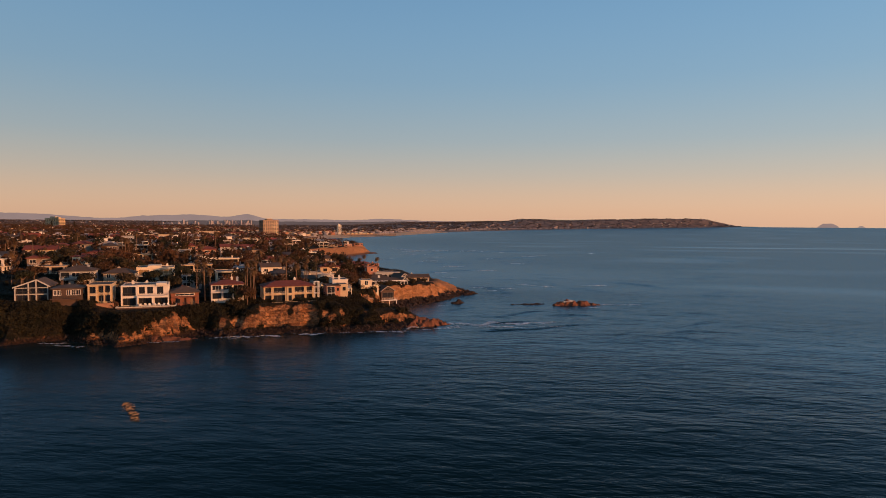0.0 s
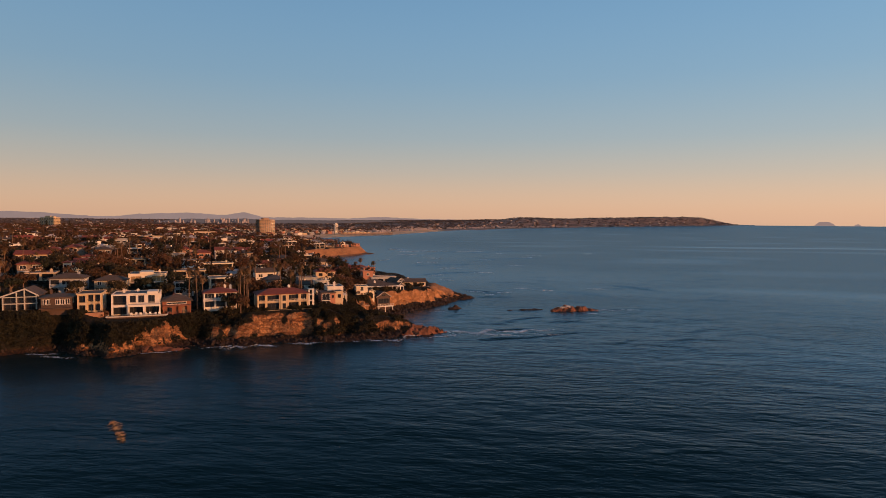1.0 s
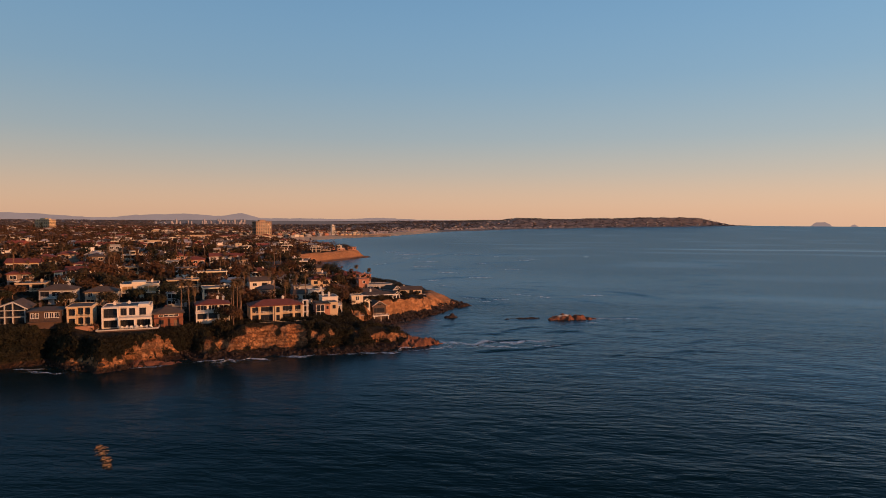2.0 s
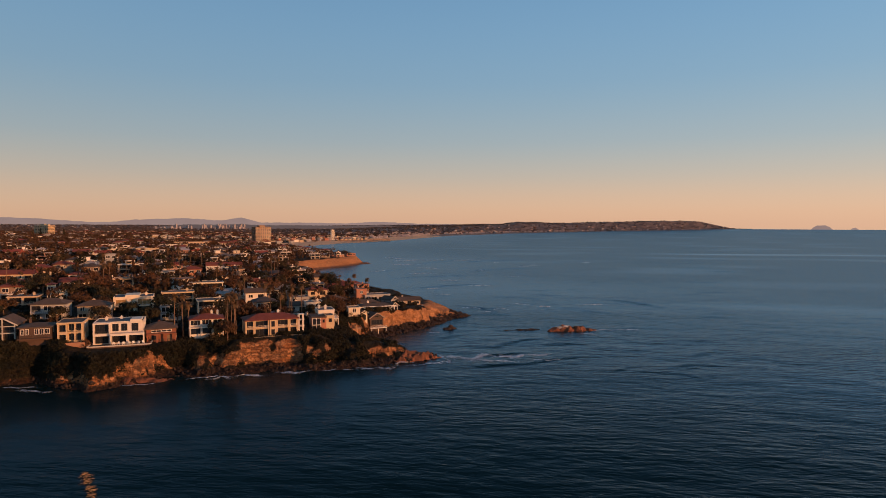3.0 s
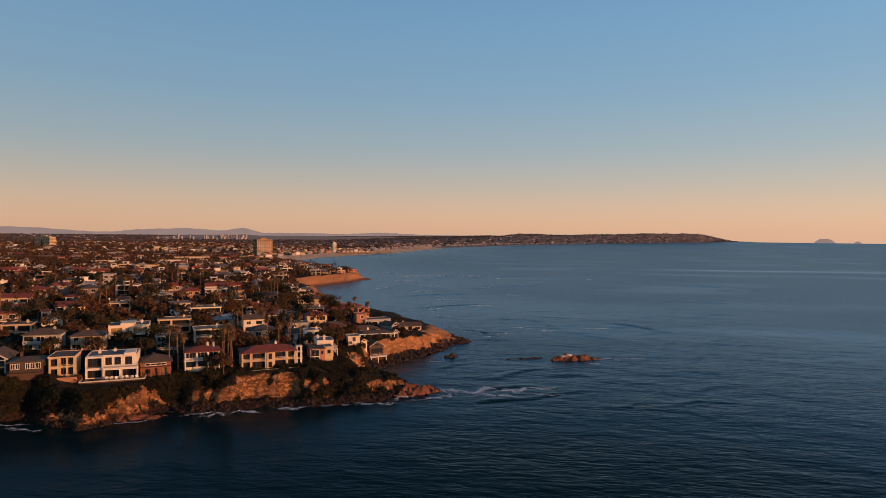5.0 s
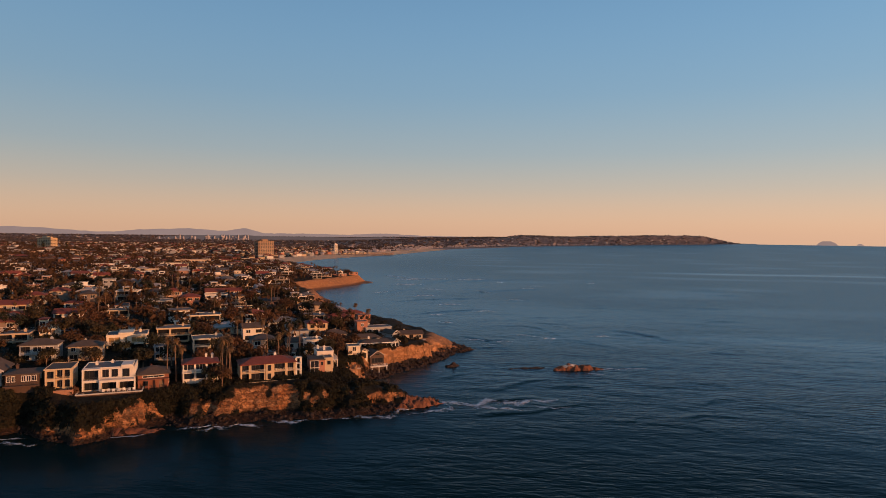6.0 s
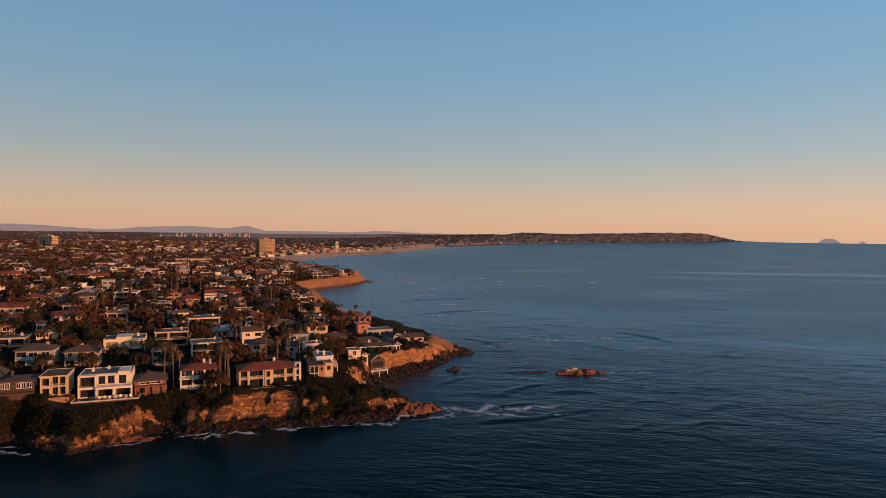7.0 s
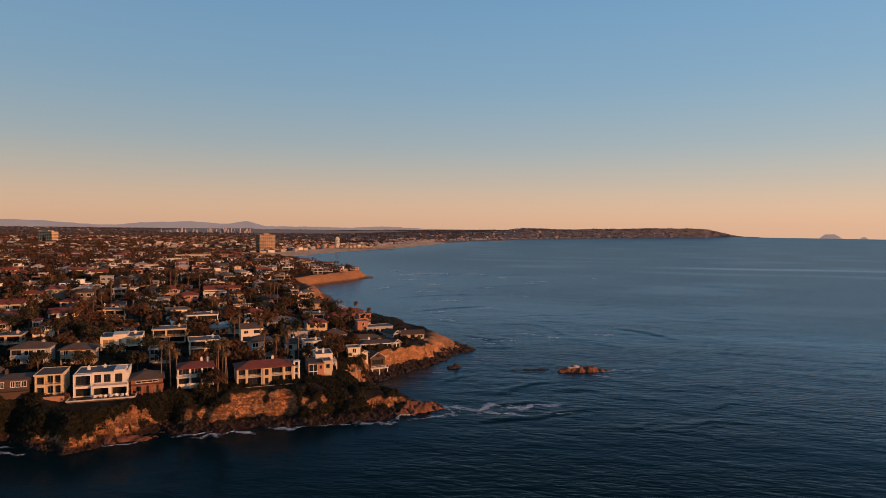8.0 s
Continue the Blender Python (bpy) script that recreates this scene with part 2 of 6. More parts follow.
l.new(height, bmp.inputs["Height"])
l.new(bmp.outputs[0], p.inputs["Normal"])
water_normal = bmp.outputs[0]
n.remove(p)


def water_surface(n, l, normal, rough, most):
    """Water: a blue sheen by Fresnel's law over a dark body colour."""
    gl, df, mx, fr = n.new("ShaderNodeBsdfGlossy"), n.new("ShaderNodeBsdfDiffuse"), n.new("ShaderNodeMixShader"), n.new("ShaderNodeFresnel")
    gl.inputs["Color"].default_value, gl.inputs["Roughness"].default_value = (0.60, 0.79, 0.95, 1), rough
    df.inputs["Color"].default_value = (0.0020, 0.0120, 0.0138, 1)
    fr.inputs["IOR"].default_value = 1.135
    for node in (gl, df, fr):
        l.new(normal, node.inputs["Normal"])
    f = math_node(n, l, "MINIMUM", math_node(n, l, "MULTIPLY", math_node(n, l, "POWER", fr.outputs[0], 1.5), 2.7), most)
    l.new(f, mx.inputs[0]), l.new(df.outputs[0], mx.inputs[1]), l.new(gl.outputs[0], mx.inputs[2])
    l.new(mx.outputs[0], n["Material Output"].inputs[0])


water_surface(n, l, water_normal, 0.22, remap(n, l, calm_at.outputs["Fac"], 0.0, 1.0, 0.355, 0.53))

# broken foam: white froth with gaps, thinning to the rim
FOAM, n, l, p = node_mat("sea_foam")
pos = n.new("ShaderNodeNewGeometry").outputs["Position"]
at = n.new("ShaderNodeAttribute")
at.attribute_name = "rim"
froth = math_node(n, l, "ADD", noise_node(n, l, stretched(pos, 0.5, 0.9, 10), 1.0, 6, 0.8), math_node(n, l, "MULTIPLY", at.outputs["Fac"], 0.32))
p.inputs["Base Color"].default_value = (0.82, 0.86, 0.92, 1)
p.inputs["Roughness"].default_value = 0.9
l.new(remap(n, l, froth, 0.66, 0.92, 0.0, 0.7), p.inputs["Alpha"])


# far backdrops glow by themselves; distance haze is put into the glow colour
def glow_backdrop_mat(name, col, strength=1.0):
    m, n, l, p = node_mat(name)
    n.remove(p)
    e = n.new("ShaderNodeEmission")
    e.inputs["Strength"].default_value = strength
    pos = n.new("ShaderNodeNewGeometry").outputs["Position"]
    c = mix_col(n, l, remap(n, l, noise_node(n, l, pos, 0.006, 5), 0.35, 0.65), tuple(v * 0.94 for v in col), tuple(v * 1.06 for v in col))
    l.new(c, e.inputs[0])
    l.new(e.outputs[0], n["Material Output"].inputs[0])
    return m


HAZE = glow_backdrop_mat("glowing_haze_mountains", (0.30, 0.212, 0.198))
LOWHAZE = glow_backdrop_mat("glowing_haze_lowland", (0.115, 0.082, 0.080))

# ---- small builders ----


def part(name, bm, material, parent=None, label="", at=None):
    """Links a bmesh as one mesh object under a thing or a part."""
    me = bpy.data.meshes.new(name)
    bm.to_mesh(me)
    bm.free()
    for m in material if isinstance(material, (list, tuple)) else [material]:
        me.materials.append(m)
    ob = new(name, me)
    ob.parent = parent
    if at is not None:
        ob.matrix_basis = at
    if label:
        ob["label"] = label
    return ob


def shared(name, me, parent, at):
    ob = new(name, me)
    ob.parent, ob.matrix_basis = parent, at
    return ob


def thing(name, at, label, category, group="", kind=""):
    ob = new(name)
    ob.matrix_basis = at
    ob.empty_display_size = 0.5
    return tagged(ob, label, category, group, kind)


def bx(bm, x0, x1, y0, y1, z0, z1, mi=0, bevel=0.0):
    v = [bm.verts.new((x, y, z)) for z in (z0, z1) for y in (y0, y1) for x in (x0, x1)]
    fs = [bm.faces.new([v[i] for i in q]) for q in ((0, 2, 3, 1), (4, 5, 7, 6), (0, 1, 5, 4), (2, 6, 7, 3), (0, 4, 6, 2), (1, 3, 7, 5))]
    for f in fs:
        f.material_index = mi
    return fs


def boxes(*bs):
    bm = bmesh.new()
    for b in bs:
        bx(bm, *b)
    return bm


def mesh_py(name, verts, faces, material, smooth=False):
    me = bpy.data.meshes.new(name)
    me.from_pydata(verts, [], faces)
    for m in material if isinstance(material, (list, tuple)) else [material]:
        me.materials.append(m)
    if smooth:
        me.polygons.foreach_set("use_smooth", [True] * len(me.polygons))
    me.update()
    return me


def grid_faces(nx, ny, wrap=False):
    i = np.arange((nx if wrap else nx - 1) * (ny - 1))
    w = nx if wrap else nx - 1
    a, b = i % w, i // w
    a2 = (a + 1) % nx
    return np.stack([b * nx + a, b * nx + a2, (b + 1) * nx + a2, (b + 1) * nx + a], 1)


# ---- the lie of the land ----
COAST_NEAR = [(-420, 60), (-260, 140), (-200, 158), (-166, 165), (-159, 166), (-155, 170), (-149, 173), (-142, 174.5), (-136, 172), (-130, 169.5), (-124, 169), (-118, 174.5), (-113, 180.5),
              (-112, 186), (-108, 190.5), (-103.5, 190), (-98, 190.5), (-88, 194), (-78, 200), (-66, 203), (-52, 209), (-42, 215), (-31, 227), (-28, 232), (-37, 235), (-46, 238),
              (-57, 246), (-59, 254), (-56, 267), (-52, 274), (-45, 288), (-38, 303), (-34, 317), (-26, 334), (-30, 343), (-44, 355), (-56, 373)]
COAST_BAY = [(-85, 398), (-118, 432), (-150, 478), (-156, 505), (-166, 540), (-178, 568), (-200, 598), (-213, 622), (-211, 650), (-203, 680), (-190, 730), (-182, 770), (-215, 805), (-270, 860), (-340, 950),
             (-420, 1080), (-480, 1180), (-466, 1290), (-463, 1390), (-450, 1512), (-377, 1827), (-301, 2650), (87, 3883), (1235, 6262), (4860, 13500),
             (4760, 16200), (-30000, 16000), (-30000, -9000), (-900, -300)]
COAST = np.array(COAST_NEAR + COAST_BAY, float)
MID = np.array((0.0, 8.0, 42.0))  # the middle of the flight
NEAR_R, SPAN = 2500.0, 2300.0


def inland(x, y):
    """Distance from the shore line in metres, positive on land."""
    x, y = np.asarray(x, float), np.asarray(y, float)
    best, ins = np.full(x.shape, 1e18), np.zeros(x.shape, bool)
    for (ax, ay), (bx_, by_) in zip(COAST, np.roll(COAST, -1, 0)):
        dx, dy = bx_ - ax, by_ - ay
        t = np.clip(((x - ax) * dx + (y - ay) * dy) / (dx * dx + dy * dy), 0, 1)
        best = np.minimum(best, (x - ax - t * dx) ** 2 + (y - ay - t * dy) ** 2)
        ins ^= ((ay > y) != (by_ > y)) & (x < dx * (y - ay) / (dy if dy else 1e-9) + ax)
    return np.where(ins, 1, -1) * np.sqrt(best)


def smooth01(t):
    t = np.clip(t, 0, 1)
    return t * t * (3 - 2 * t)


def wobble(x, y, s, seed=0):
    """Cheap smooth noise, about -1 to 1, of feature size s metres."""
    x, y = x / s + seed * 7.3, y / s - seed * 3.1
    return (np.sin(1.7 * x + 1.1 * y + np.sin(0.9 * y - 0.6 * x) * 1.6) + np.sin(2.3 * y - 1.3 * x + np.sin(1.4 * x + 0.5 * y) * 1.3)
            + 0.6 * np.sin(4.1 * x + 2.9 * y + np.sin(3.3 * y))) / 2.6


def level(x, y, d):
    """Height of the built-up ground behind the bluff."""
    s = np.maximum(0, -x - 95 - 0.45 * np.maximum(0, y - 450))
    rise = 14 * (1 - np.exp(-s / 160))
    top = 9.4 - 2.6 * smooth01((x + 78) / 14) * smooth01((y - 288) / 45) - 3.0 * smooth01((x + 72) / 14) * smooth01((262 - y) / 12)
    top = top + 2.0 * smooth01((-134 - x) / 8) * smooth01((225 - y) / 20)
    top = top - 4.6 * smooth01((x + 47) / 15) * smooth01((y - 300) / 22)
    top = np.where(y > 1050, 9.4 - 4.5 * smooth01((y - 1050) / 120), top)
    return top + rise * smooth01((d - 15) / 40)


def ground(x, y, detail=True):
    x, y = np.asarray(x, float), np.asarray(y, float)
    d = inland(x, y)
    top = level(x, y, d)
    near = smooth01((1000 - y) / 120)
    if detail:
        rib = 1 - 2 * np.abs(wobble(x, y, 7.5, 21))  # buttresses with clefts between them
        d = d + near * (1.7 * wobble(x, y, 11, 1) + 1.5 * rib + 1.1 * wobble(x, y, 4.3, 2) + 0.7 * wobble(x, y, 1.9, 3)) * smooth01((26 - d) / 10)
    spread = np.where(y > 500, 9, 5.5)
    shelf, width = spread + 1.5 * wobble(x, y, 23, 4), 7.5 + 2.0 * wobble(x, y, 31, 5)
    west = smooth01((-106 - x) / 14) * smooth01((230 - y) / 20)
    shelf, width = shelf * (1 - 0.65 * west), width * (1 - 0.42 * west)
    width = np.where(y > 465, 8.0, np.where((x > -78) & (y > 262), 3.6, width))
    talus = smooth01((y - 246) / 14) * smooth01((400 - y) / 30)
    shelf = shelf + 0.6 * talus
    z = np.where(d < 0, np.maximum(-3, d * 0.45), (1.4 + 0.6 * talus) * np.clip(d / shelf, 0, 1) + 0.35 * wobble(x, y, 2.6, 6) * detail)
    c = np.clip((d - shelf) / width, 0, 1)
    crag = 0.55 + 0.2 * wobble(x, y, 19, 7)
    c = crag * smooth01(c * 2.6) + (1 - crag) * smooth01(c * 1.3 - 0.3)
    z = np.where(d > 0, z + (top - z) * c, z)
    if detail:  # weathered beds: ledges step up the bluff
        bed = z / 1.55 + 0.45 * wobble(x, y, 17, 12)
        part_up = bed - np.floor(bed)
        z = z + 1.55 * 0.8 * (smooth01(part_up * 1.9 - 0.45) - part_up) * near * smooth01(c * 6) * smooth01((1 - c) * 5) * (d > 0)
    z = z + 0.55 * wobble(x, y, 5.2, 11) * detail * near * smooth01(d / 4) * smooth01((24 - d) / 10) * (x > -80)
    sand = np.where(d < 0, d * 0.05, np.minimum(top, d * 0.055))
    return near * z + (1 - near) * np.maximum(sand, -3)


def gz(x, y):
    return float(ground(np.array([x]), np.array([y]))[0])


def far(x, y, z):
    """Draws what lies beyond 2.5 km nearer along its line of sight from the flight's middle, to stay inside the camera's reach."""
    dx, dy = x - MID[0], y - MID[1]
    r = np.maximum(np.hypot(dx, dy), 1)
    q = np.where(r > NEAR_R, NEAR_R + SPAN * (1 - NEAR_R / r), r) / r
    return MID[0] + dx * q, MID[1] + dy * q, MID[2] + (z - MID[2]) * q


def steps(a, b, s0, lo, hi, grow):
    """Grid lines from a to b, s0 apart between lo and hi, wider and wider outside."""
    out, s, v = [], s0, lo
    mid = list(np.arange(lo, hi + s0, s0))
    v = lo
    while v > a:
        s *= grow
        v -= s
        out.append(max(v, a))
    s, v, up = s0, mid[-1], []
    while v < b:
        s *= grow
        v += s
        up.append(min(v, b))
    return np.array(out[::-1] + mid + up)


# bare sandstone patches on the scrub-covered bluff: centre, half length along the shore, half width, lowest and highest level
BARE = [(-128, 174, 10, 6, -1, 2.8), (-120, 178, 6, 5, -1, 3.6), (-116.5, 183, 4.0, 4, 1.6, 6.4), (-113.2, 188.2, 4.0, 3.8, 2.4, 8.6), (-109.8, 192, 3.0, 3.0, 3.2, 6.4),
        (-101, 198, 4.6, 4.0, 1.6, 6.0), (-95, 199.6, 6.0, 4.2, 1.2, 6.2), (-92, 203, 5.0, 4.6, 2.5, 9.2), (-82, 206.8, 12.0, 8.0, 0.4, 14), (-67.4, 210.8, 4.8, 3.0, 2.8, 7.4),
        (-57.5, 219.7, 1.6, 4.2, 2, 8), (-49.5, 222.0, 5.0, 2.4, 2.8, 7), (-66.5, 255, 6, 5, 1.4, 7.4), (-43, 224, 5, 4, 1.2, 5)]


def bare(x, y, z):
    """Where the bluff shows bare sandstone instead of scrub."""
    out = np.zeros(np.shape(x), bool)
    for cx, cy, ra, rb, z0, z1 in BARE:
        u, v = (x - cx) * 0.866 + (y - cy) * 0.5, (y - cy) * 0.866 - (x - cx) * 0.5
        edge = np.hypot(u / ra, v / rb) + 0.28 * wobble(x, y, 3.4, 8) + 0.14 * wobble(x, y, 1.5, 18)
        high = 0.9 * wobble(x, y, 3.0, 9)
        out |= (edge < 1) & (z > z0 + 0.5 * high) & (z < z1 + high)
    return out


gx, gy = steps(-2600, 60, 0.8, -185, -22, 1.045), steps(-300, 2600, 0.85, 160, 362, 1.04)
X, Y = np.meshgrid(gx, gy)
Z = ground(X.ravel(), Y.ravel())
me = mesh_py("ground", np.stack([X.ravel(), Y.ravel(), Z], 1), grid_faces(len(gx), len(gy)), LAND, True)
att = me.attributes.new("scrub", "FLOAT", "POINT")
# west of x -132 the dark scrub reaches lower, painting the recess's shade
scrub_and_shade = ((Y.ravel() < 264) & (Z > np.where(X.ravel() < -132, 0.5, 1.5)) & ~bare(X.ravel(), Y.ravel(), Z)).astype(np.float32)
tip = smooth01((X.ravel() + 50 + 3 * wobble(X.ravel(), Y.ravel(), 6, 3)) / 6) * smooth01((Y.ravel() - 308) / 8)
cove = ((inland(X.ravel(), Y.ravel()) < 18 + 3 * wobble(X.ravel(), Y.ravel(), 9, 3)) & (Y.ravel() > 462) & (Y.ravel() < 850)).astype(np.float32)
att.data.foreach_set("value", (scrub_and_shade - np.maximum(tip, cove)).astype(np.float32))
land_ob = tagged(new("ground", me), "sandstone bluff and coastal town ground with dry scrub", "ground", kind="structure")

# the sea, one sheet out to the horizon
rr = np.concatenate([[0.01, 20, 40, 60, 75], np.geomspace(88, 1400, 370), np.geomspace(1450, 12500, 44)])
aa = np.radians(np.concatenate([np.arange(-180, -42, 4.0), np.arange(-42, 42, 0.3), np.arange(42, 180, 4.0)]))
A, R = np.meshgrid(aa, rr)
SX, SY, SZ = far(MID[0] + R * np.sin(A), MID[1] + R * np.cos(A), np.zeros_like(R))
# swell lines bending round the point and into the bay: two ends, half width, height
CRESTS = [(-33, 383, -2, 344, 2.4, 0.55), (6, 435, 30, 386, 3, 0.5), (62, 426, 94, 383, 3, 0.6), (28, 375, 60, 353, 2.2, 0.4), (-141, 680, -92, 876, 6, 0.9), (-70, 655, 30, 735, 6, 0.7),
          (-37, 261, -18, 284, 1.8, 0.35), (-12, 252, 12, 277, 2.2, 0.4), (-16, 216, 8, 226, 1.8, 0.4), (-16, 231, 4, 244, 1.8, 0.5), (0, 220, 24, 240, 2, 0.35), (38, 300, 70, 312, 2, 0.35),
          (-120, 560, -40, 610, 4.5, 0.6), (-90, 470, -30, 520, 4, 0.6), (-110, 780, 10, 900, 7, 0.8), (-150, 600, -120, 700, 4.5, 0.5)]
SWELL = random.Random(41)  # more of them among the reefs and in the bay
for _ in range(60):
    y = 215 + 620 * SWELL.random() ** 1.5
    x = SWELL.uniform(-0.24 * y + 25, 0.30 * y)
    ln, dip = SWELL.uniform(10, 26) * (0.5 + y / 420), radians(SWELL.uniform(-30, 45))
    CRESTS.append((x, y, x + ln * math.cos(dip), y + ln * math.sin(dip), (1.2 + SWELL.random()) * (0.5 + y / 420), SWELL.uniform(0.12, 0.36) * (0.6 + y / 700)))
lift = 0.10 * wobble(SX, SY * 2.2, 26, 31) + 0.06 * wobble(SX, SY * 2.0, 9, 32)
for x0, y0, x1, y1, wide, high in CRESTS:
    wide, high = wide * 0.75, high * (0.6 if y0 < 330 else 0.75)
    ln = math.hypot(x1 - x0, y1 - y0)
    ux, uy = (x1 - x0) / ln, (y1 - y0) / ln
    t, o = ((SX - x0) * ux + (SY - y0) * uy) / ln, (SY - y0) * ux - (SX - x0) * uy
    o = o + 0.10 * ln * (t - 0.5) ** 2 * 4 + 1.2 * wobble(SX, SY, ln * 0.25, 33)
    ends = np.clip(1 - np.abs(2 * t - 1) ** 3, 0, 1) * (np.abs(t - 0.5) < 0.5)
    lift = lift + high * ends * (np.exp(-(o / wide) ** 2) - 0.45 * np.exp(-((o + 2.0 * wide) / (1.4 * wide)) ** 2))
off = inland(SX.ravel(), SY.ravel()).reshape(SX.shape)
lift = lift * smooth01((R - 60) / 40) * smooth01((1150 - R) / 200) * smooth01((4 - off) / 6)
# sheltered water in the bay and under the bluff lies smoother
calm = np.maximum(smooth01((300 + off) / 300) * smooth01((SY - 350) / 120) * 0.5, smooth01((75 + off) / 60) * smooth01((275 - SY) / 30) * smooth01((-10 - SX) / 50))
# a long smooth slick far out
drift = SY - (1094 + 0.02 * (SX - 200) + 10 * wobble(SX, SX * 0, 160, 34))
calm = np.maximum(calm, np.exp(-(drift / 26) ** 2) * smooth01((SX - 150) / 200))
calm = np.maximum(calm, 0.4 * smooth01(wobble(SX, SY * 2.6, 170, 35)) * smooth01((R - 150) / 150))
f = grid_faces(len(aa), len(rr), True)
me = mesh_py("sea", np.stack([SX.ravel(), SY.ravel(), (SZ + lift).ravel()], 1), f, SEA, True)
att = me.attributes.new("calm", "FLOAT", "POINT")
att.data.foreach_set("value", calm.ravel().astype(np.float32))
tagged(new("sea", me), "dark blue evening sea with wind ripples and low swell", "sea", kind="structure")

# the far shore: bay town flats, low mesa and the long headland
az = np.radians(np.linspace(-60, 19.8, 260))
dist = np.geomspace(2300, 16500, 90)
A, R = np.meshgrid(az, dist)
TX, TY = MID[0] + R * np.sin(A), MID[1] + R * np.cos(A)
dd = inland(TX.ravel(), TY.ravel()).reshape(TX.shape)
deg = np.degrees(A)
CREST_AZ = [-60, -43, -35, -31, -26, -17, -11.8, -6.5, -1.3, 0, 3.8, 8.8, 13.5, 15.6, 17.4, 18.6, 19.7]
CREST_Z = [18, 15, 13, 10, 7, 8, 26, 32, 56, 78, 72, 98, 138, 146, 104, 52, 4]


def far_height(x, y, d, a, r):
    """Height of the land beyond the bay: flats by the shore, then the mesa and the headland's ridge."""
    hill, base = np.interp(a, CREST_AZ, CREST_Z), np.minimum(level(x, y, d), d * 0.05)
    base = base * (1 - 0.7 * smooth01((r - 2450) / 1200))
    z = base + np.maximum(0, hill - base) * smooth01((d - 150) / 800) * smooth01((r - 2500) / 1500)
    z = z + 20 * smooth01((r - 6000) / 5000) * smooth01((-1.0 - a) / 2)
    return z + (0.06 * hill * wobble(x, y, 130, 1) + 2.0 * wobble(x, y, 47, 2)) * smooth01((r - 2500) / 500)


TZ = np.where(dd < 0, -6.0, far_height(TX, TY, dd, deg, R) - 0.5)
FX, FY, FZ = far(TX, TY, TZ)
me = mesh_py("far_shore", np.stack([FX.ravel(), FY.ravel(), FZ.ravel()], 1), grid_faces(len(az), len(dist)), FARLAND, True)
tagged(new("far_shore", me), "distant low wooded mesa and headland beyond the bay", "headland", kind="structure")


CITY_D = float(np.hypot(*[v - m for v, m in zip(far(np.array(0.0), np.array(5500.0), np.array(0.0))[:2], MID[:2])]))  # where the city stands


def ridge(name, azs, els, label, d=4750, seed=1, rough=0.03, m=HAZE):
    """A range of hills seen against the sky: azimuths and heights in degrees, from the flight's middle."""
    a = np.linspace(azs[0], azs[-1], 220)
    e = np.interp(a, azs, els) + rough * wobble(a, a * 0 + seed, 0.35, seed) * np.interp(a, azs, [0] + [1] * (len(azs) - 2) + [0])
    v, rows = [], (-1.2, 0.55, 1.0)
    for k, q in enumerate(rows):
        dk = d - 120 * (1 - k / 2)
        for ai, ei in zip(a, e):
            el = radians(-1.0 + (ei + 1.0) * max(q, 0)) if q > 0 else radians(-1.3)
            v.append((MID[0] + dk * math.sin(radians(ai)), MID[1] + dk * math.cos(radians(ai)), MID[2] + dk * math.tan(el)))
    me = mesh_py(name, v, grid_faces(len(a), len(rows)), m, True)
    return tagged(new(name, me), label, "mountains", kind="structure")


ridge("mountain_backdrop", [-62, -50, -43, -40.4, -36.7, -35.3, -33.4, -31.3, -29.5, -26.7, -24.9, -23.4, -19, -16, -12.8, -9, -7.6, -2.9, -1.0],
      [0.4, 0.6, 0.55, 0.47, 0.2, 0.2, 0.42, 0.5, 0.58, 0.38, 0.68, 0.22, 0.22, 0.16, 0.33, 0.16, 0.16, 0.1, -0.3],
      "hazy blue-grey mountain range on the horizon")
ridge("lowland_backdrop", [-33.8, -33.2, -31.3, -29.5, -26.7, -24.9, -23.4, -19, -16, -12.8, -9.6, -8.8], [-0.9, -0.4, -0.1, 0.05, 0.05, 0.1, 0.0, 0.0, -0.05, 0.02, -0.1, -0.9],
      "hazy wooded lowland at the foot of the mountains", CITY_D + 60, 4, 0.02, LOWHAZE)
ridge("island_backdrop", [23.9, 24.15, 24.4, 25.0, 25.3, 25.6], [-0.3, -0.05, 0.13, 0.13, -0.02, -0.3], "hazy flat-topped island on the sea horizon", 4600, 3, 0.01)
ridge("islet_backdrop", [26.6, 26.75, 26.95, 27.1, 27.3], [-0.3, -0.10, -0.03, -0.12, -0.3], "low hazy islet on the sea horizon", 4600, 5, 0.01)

# ---- house parts ----
BRICKRED = mat("dark_brick_red_siding", (0.20, 0.075, 0.045), 0.85, 0.16, 0.6, 8, 0.01, 12)

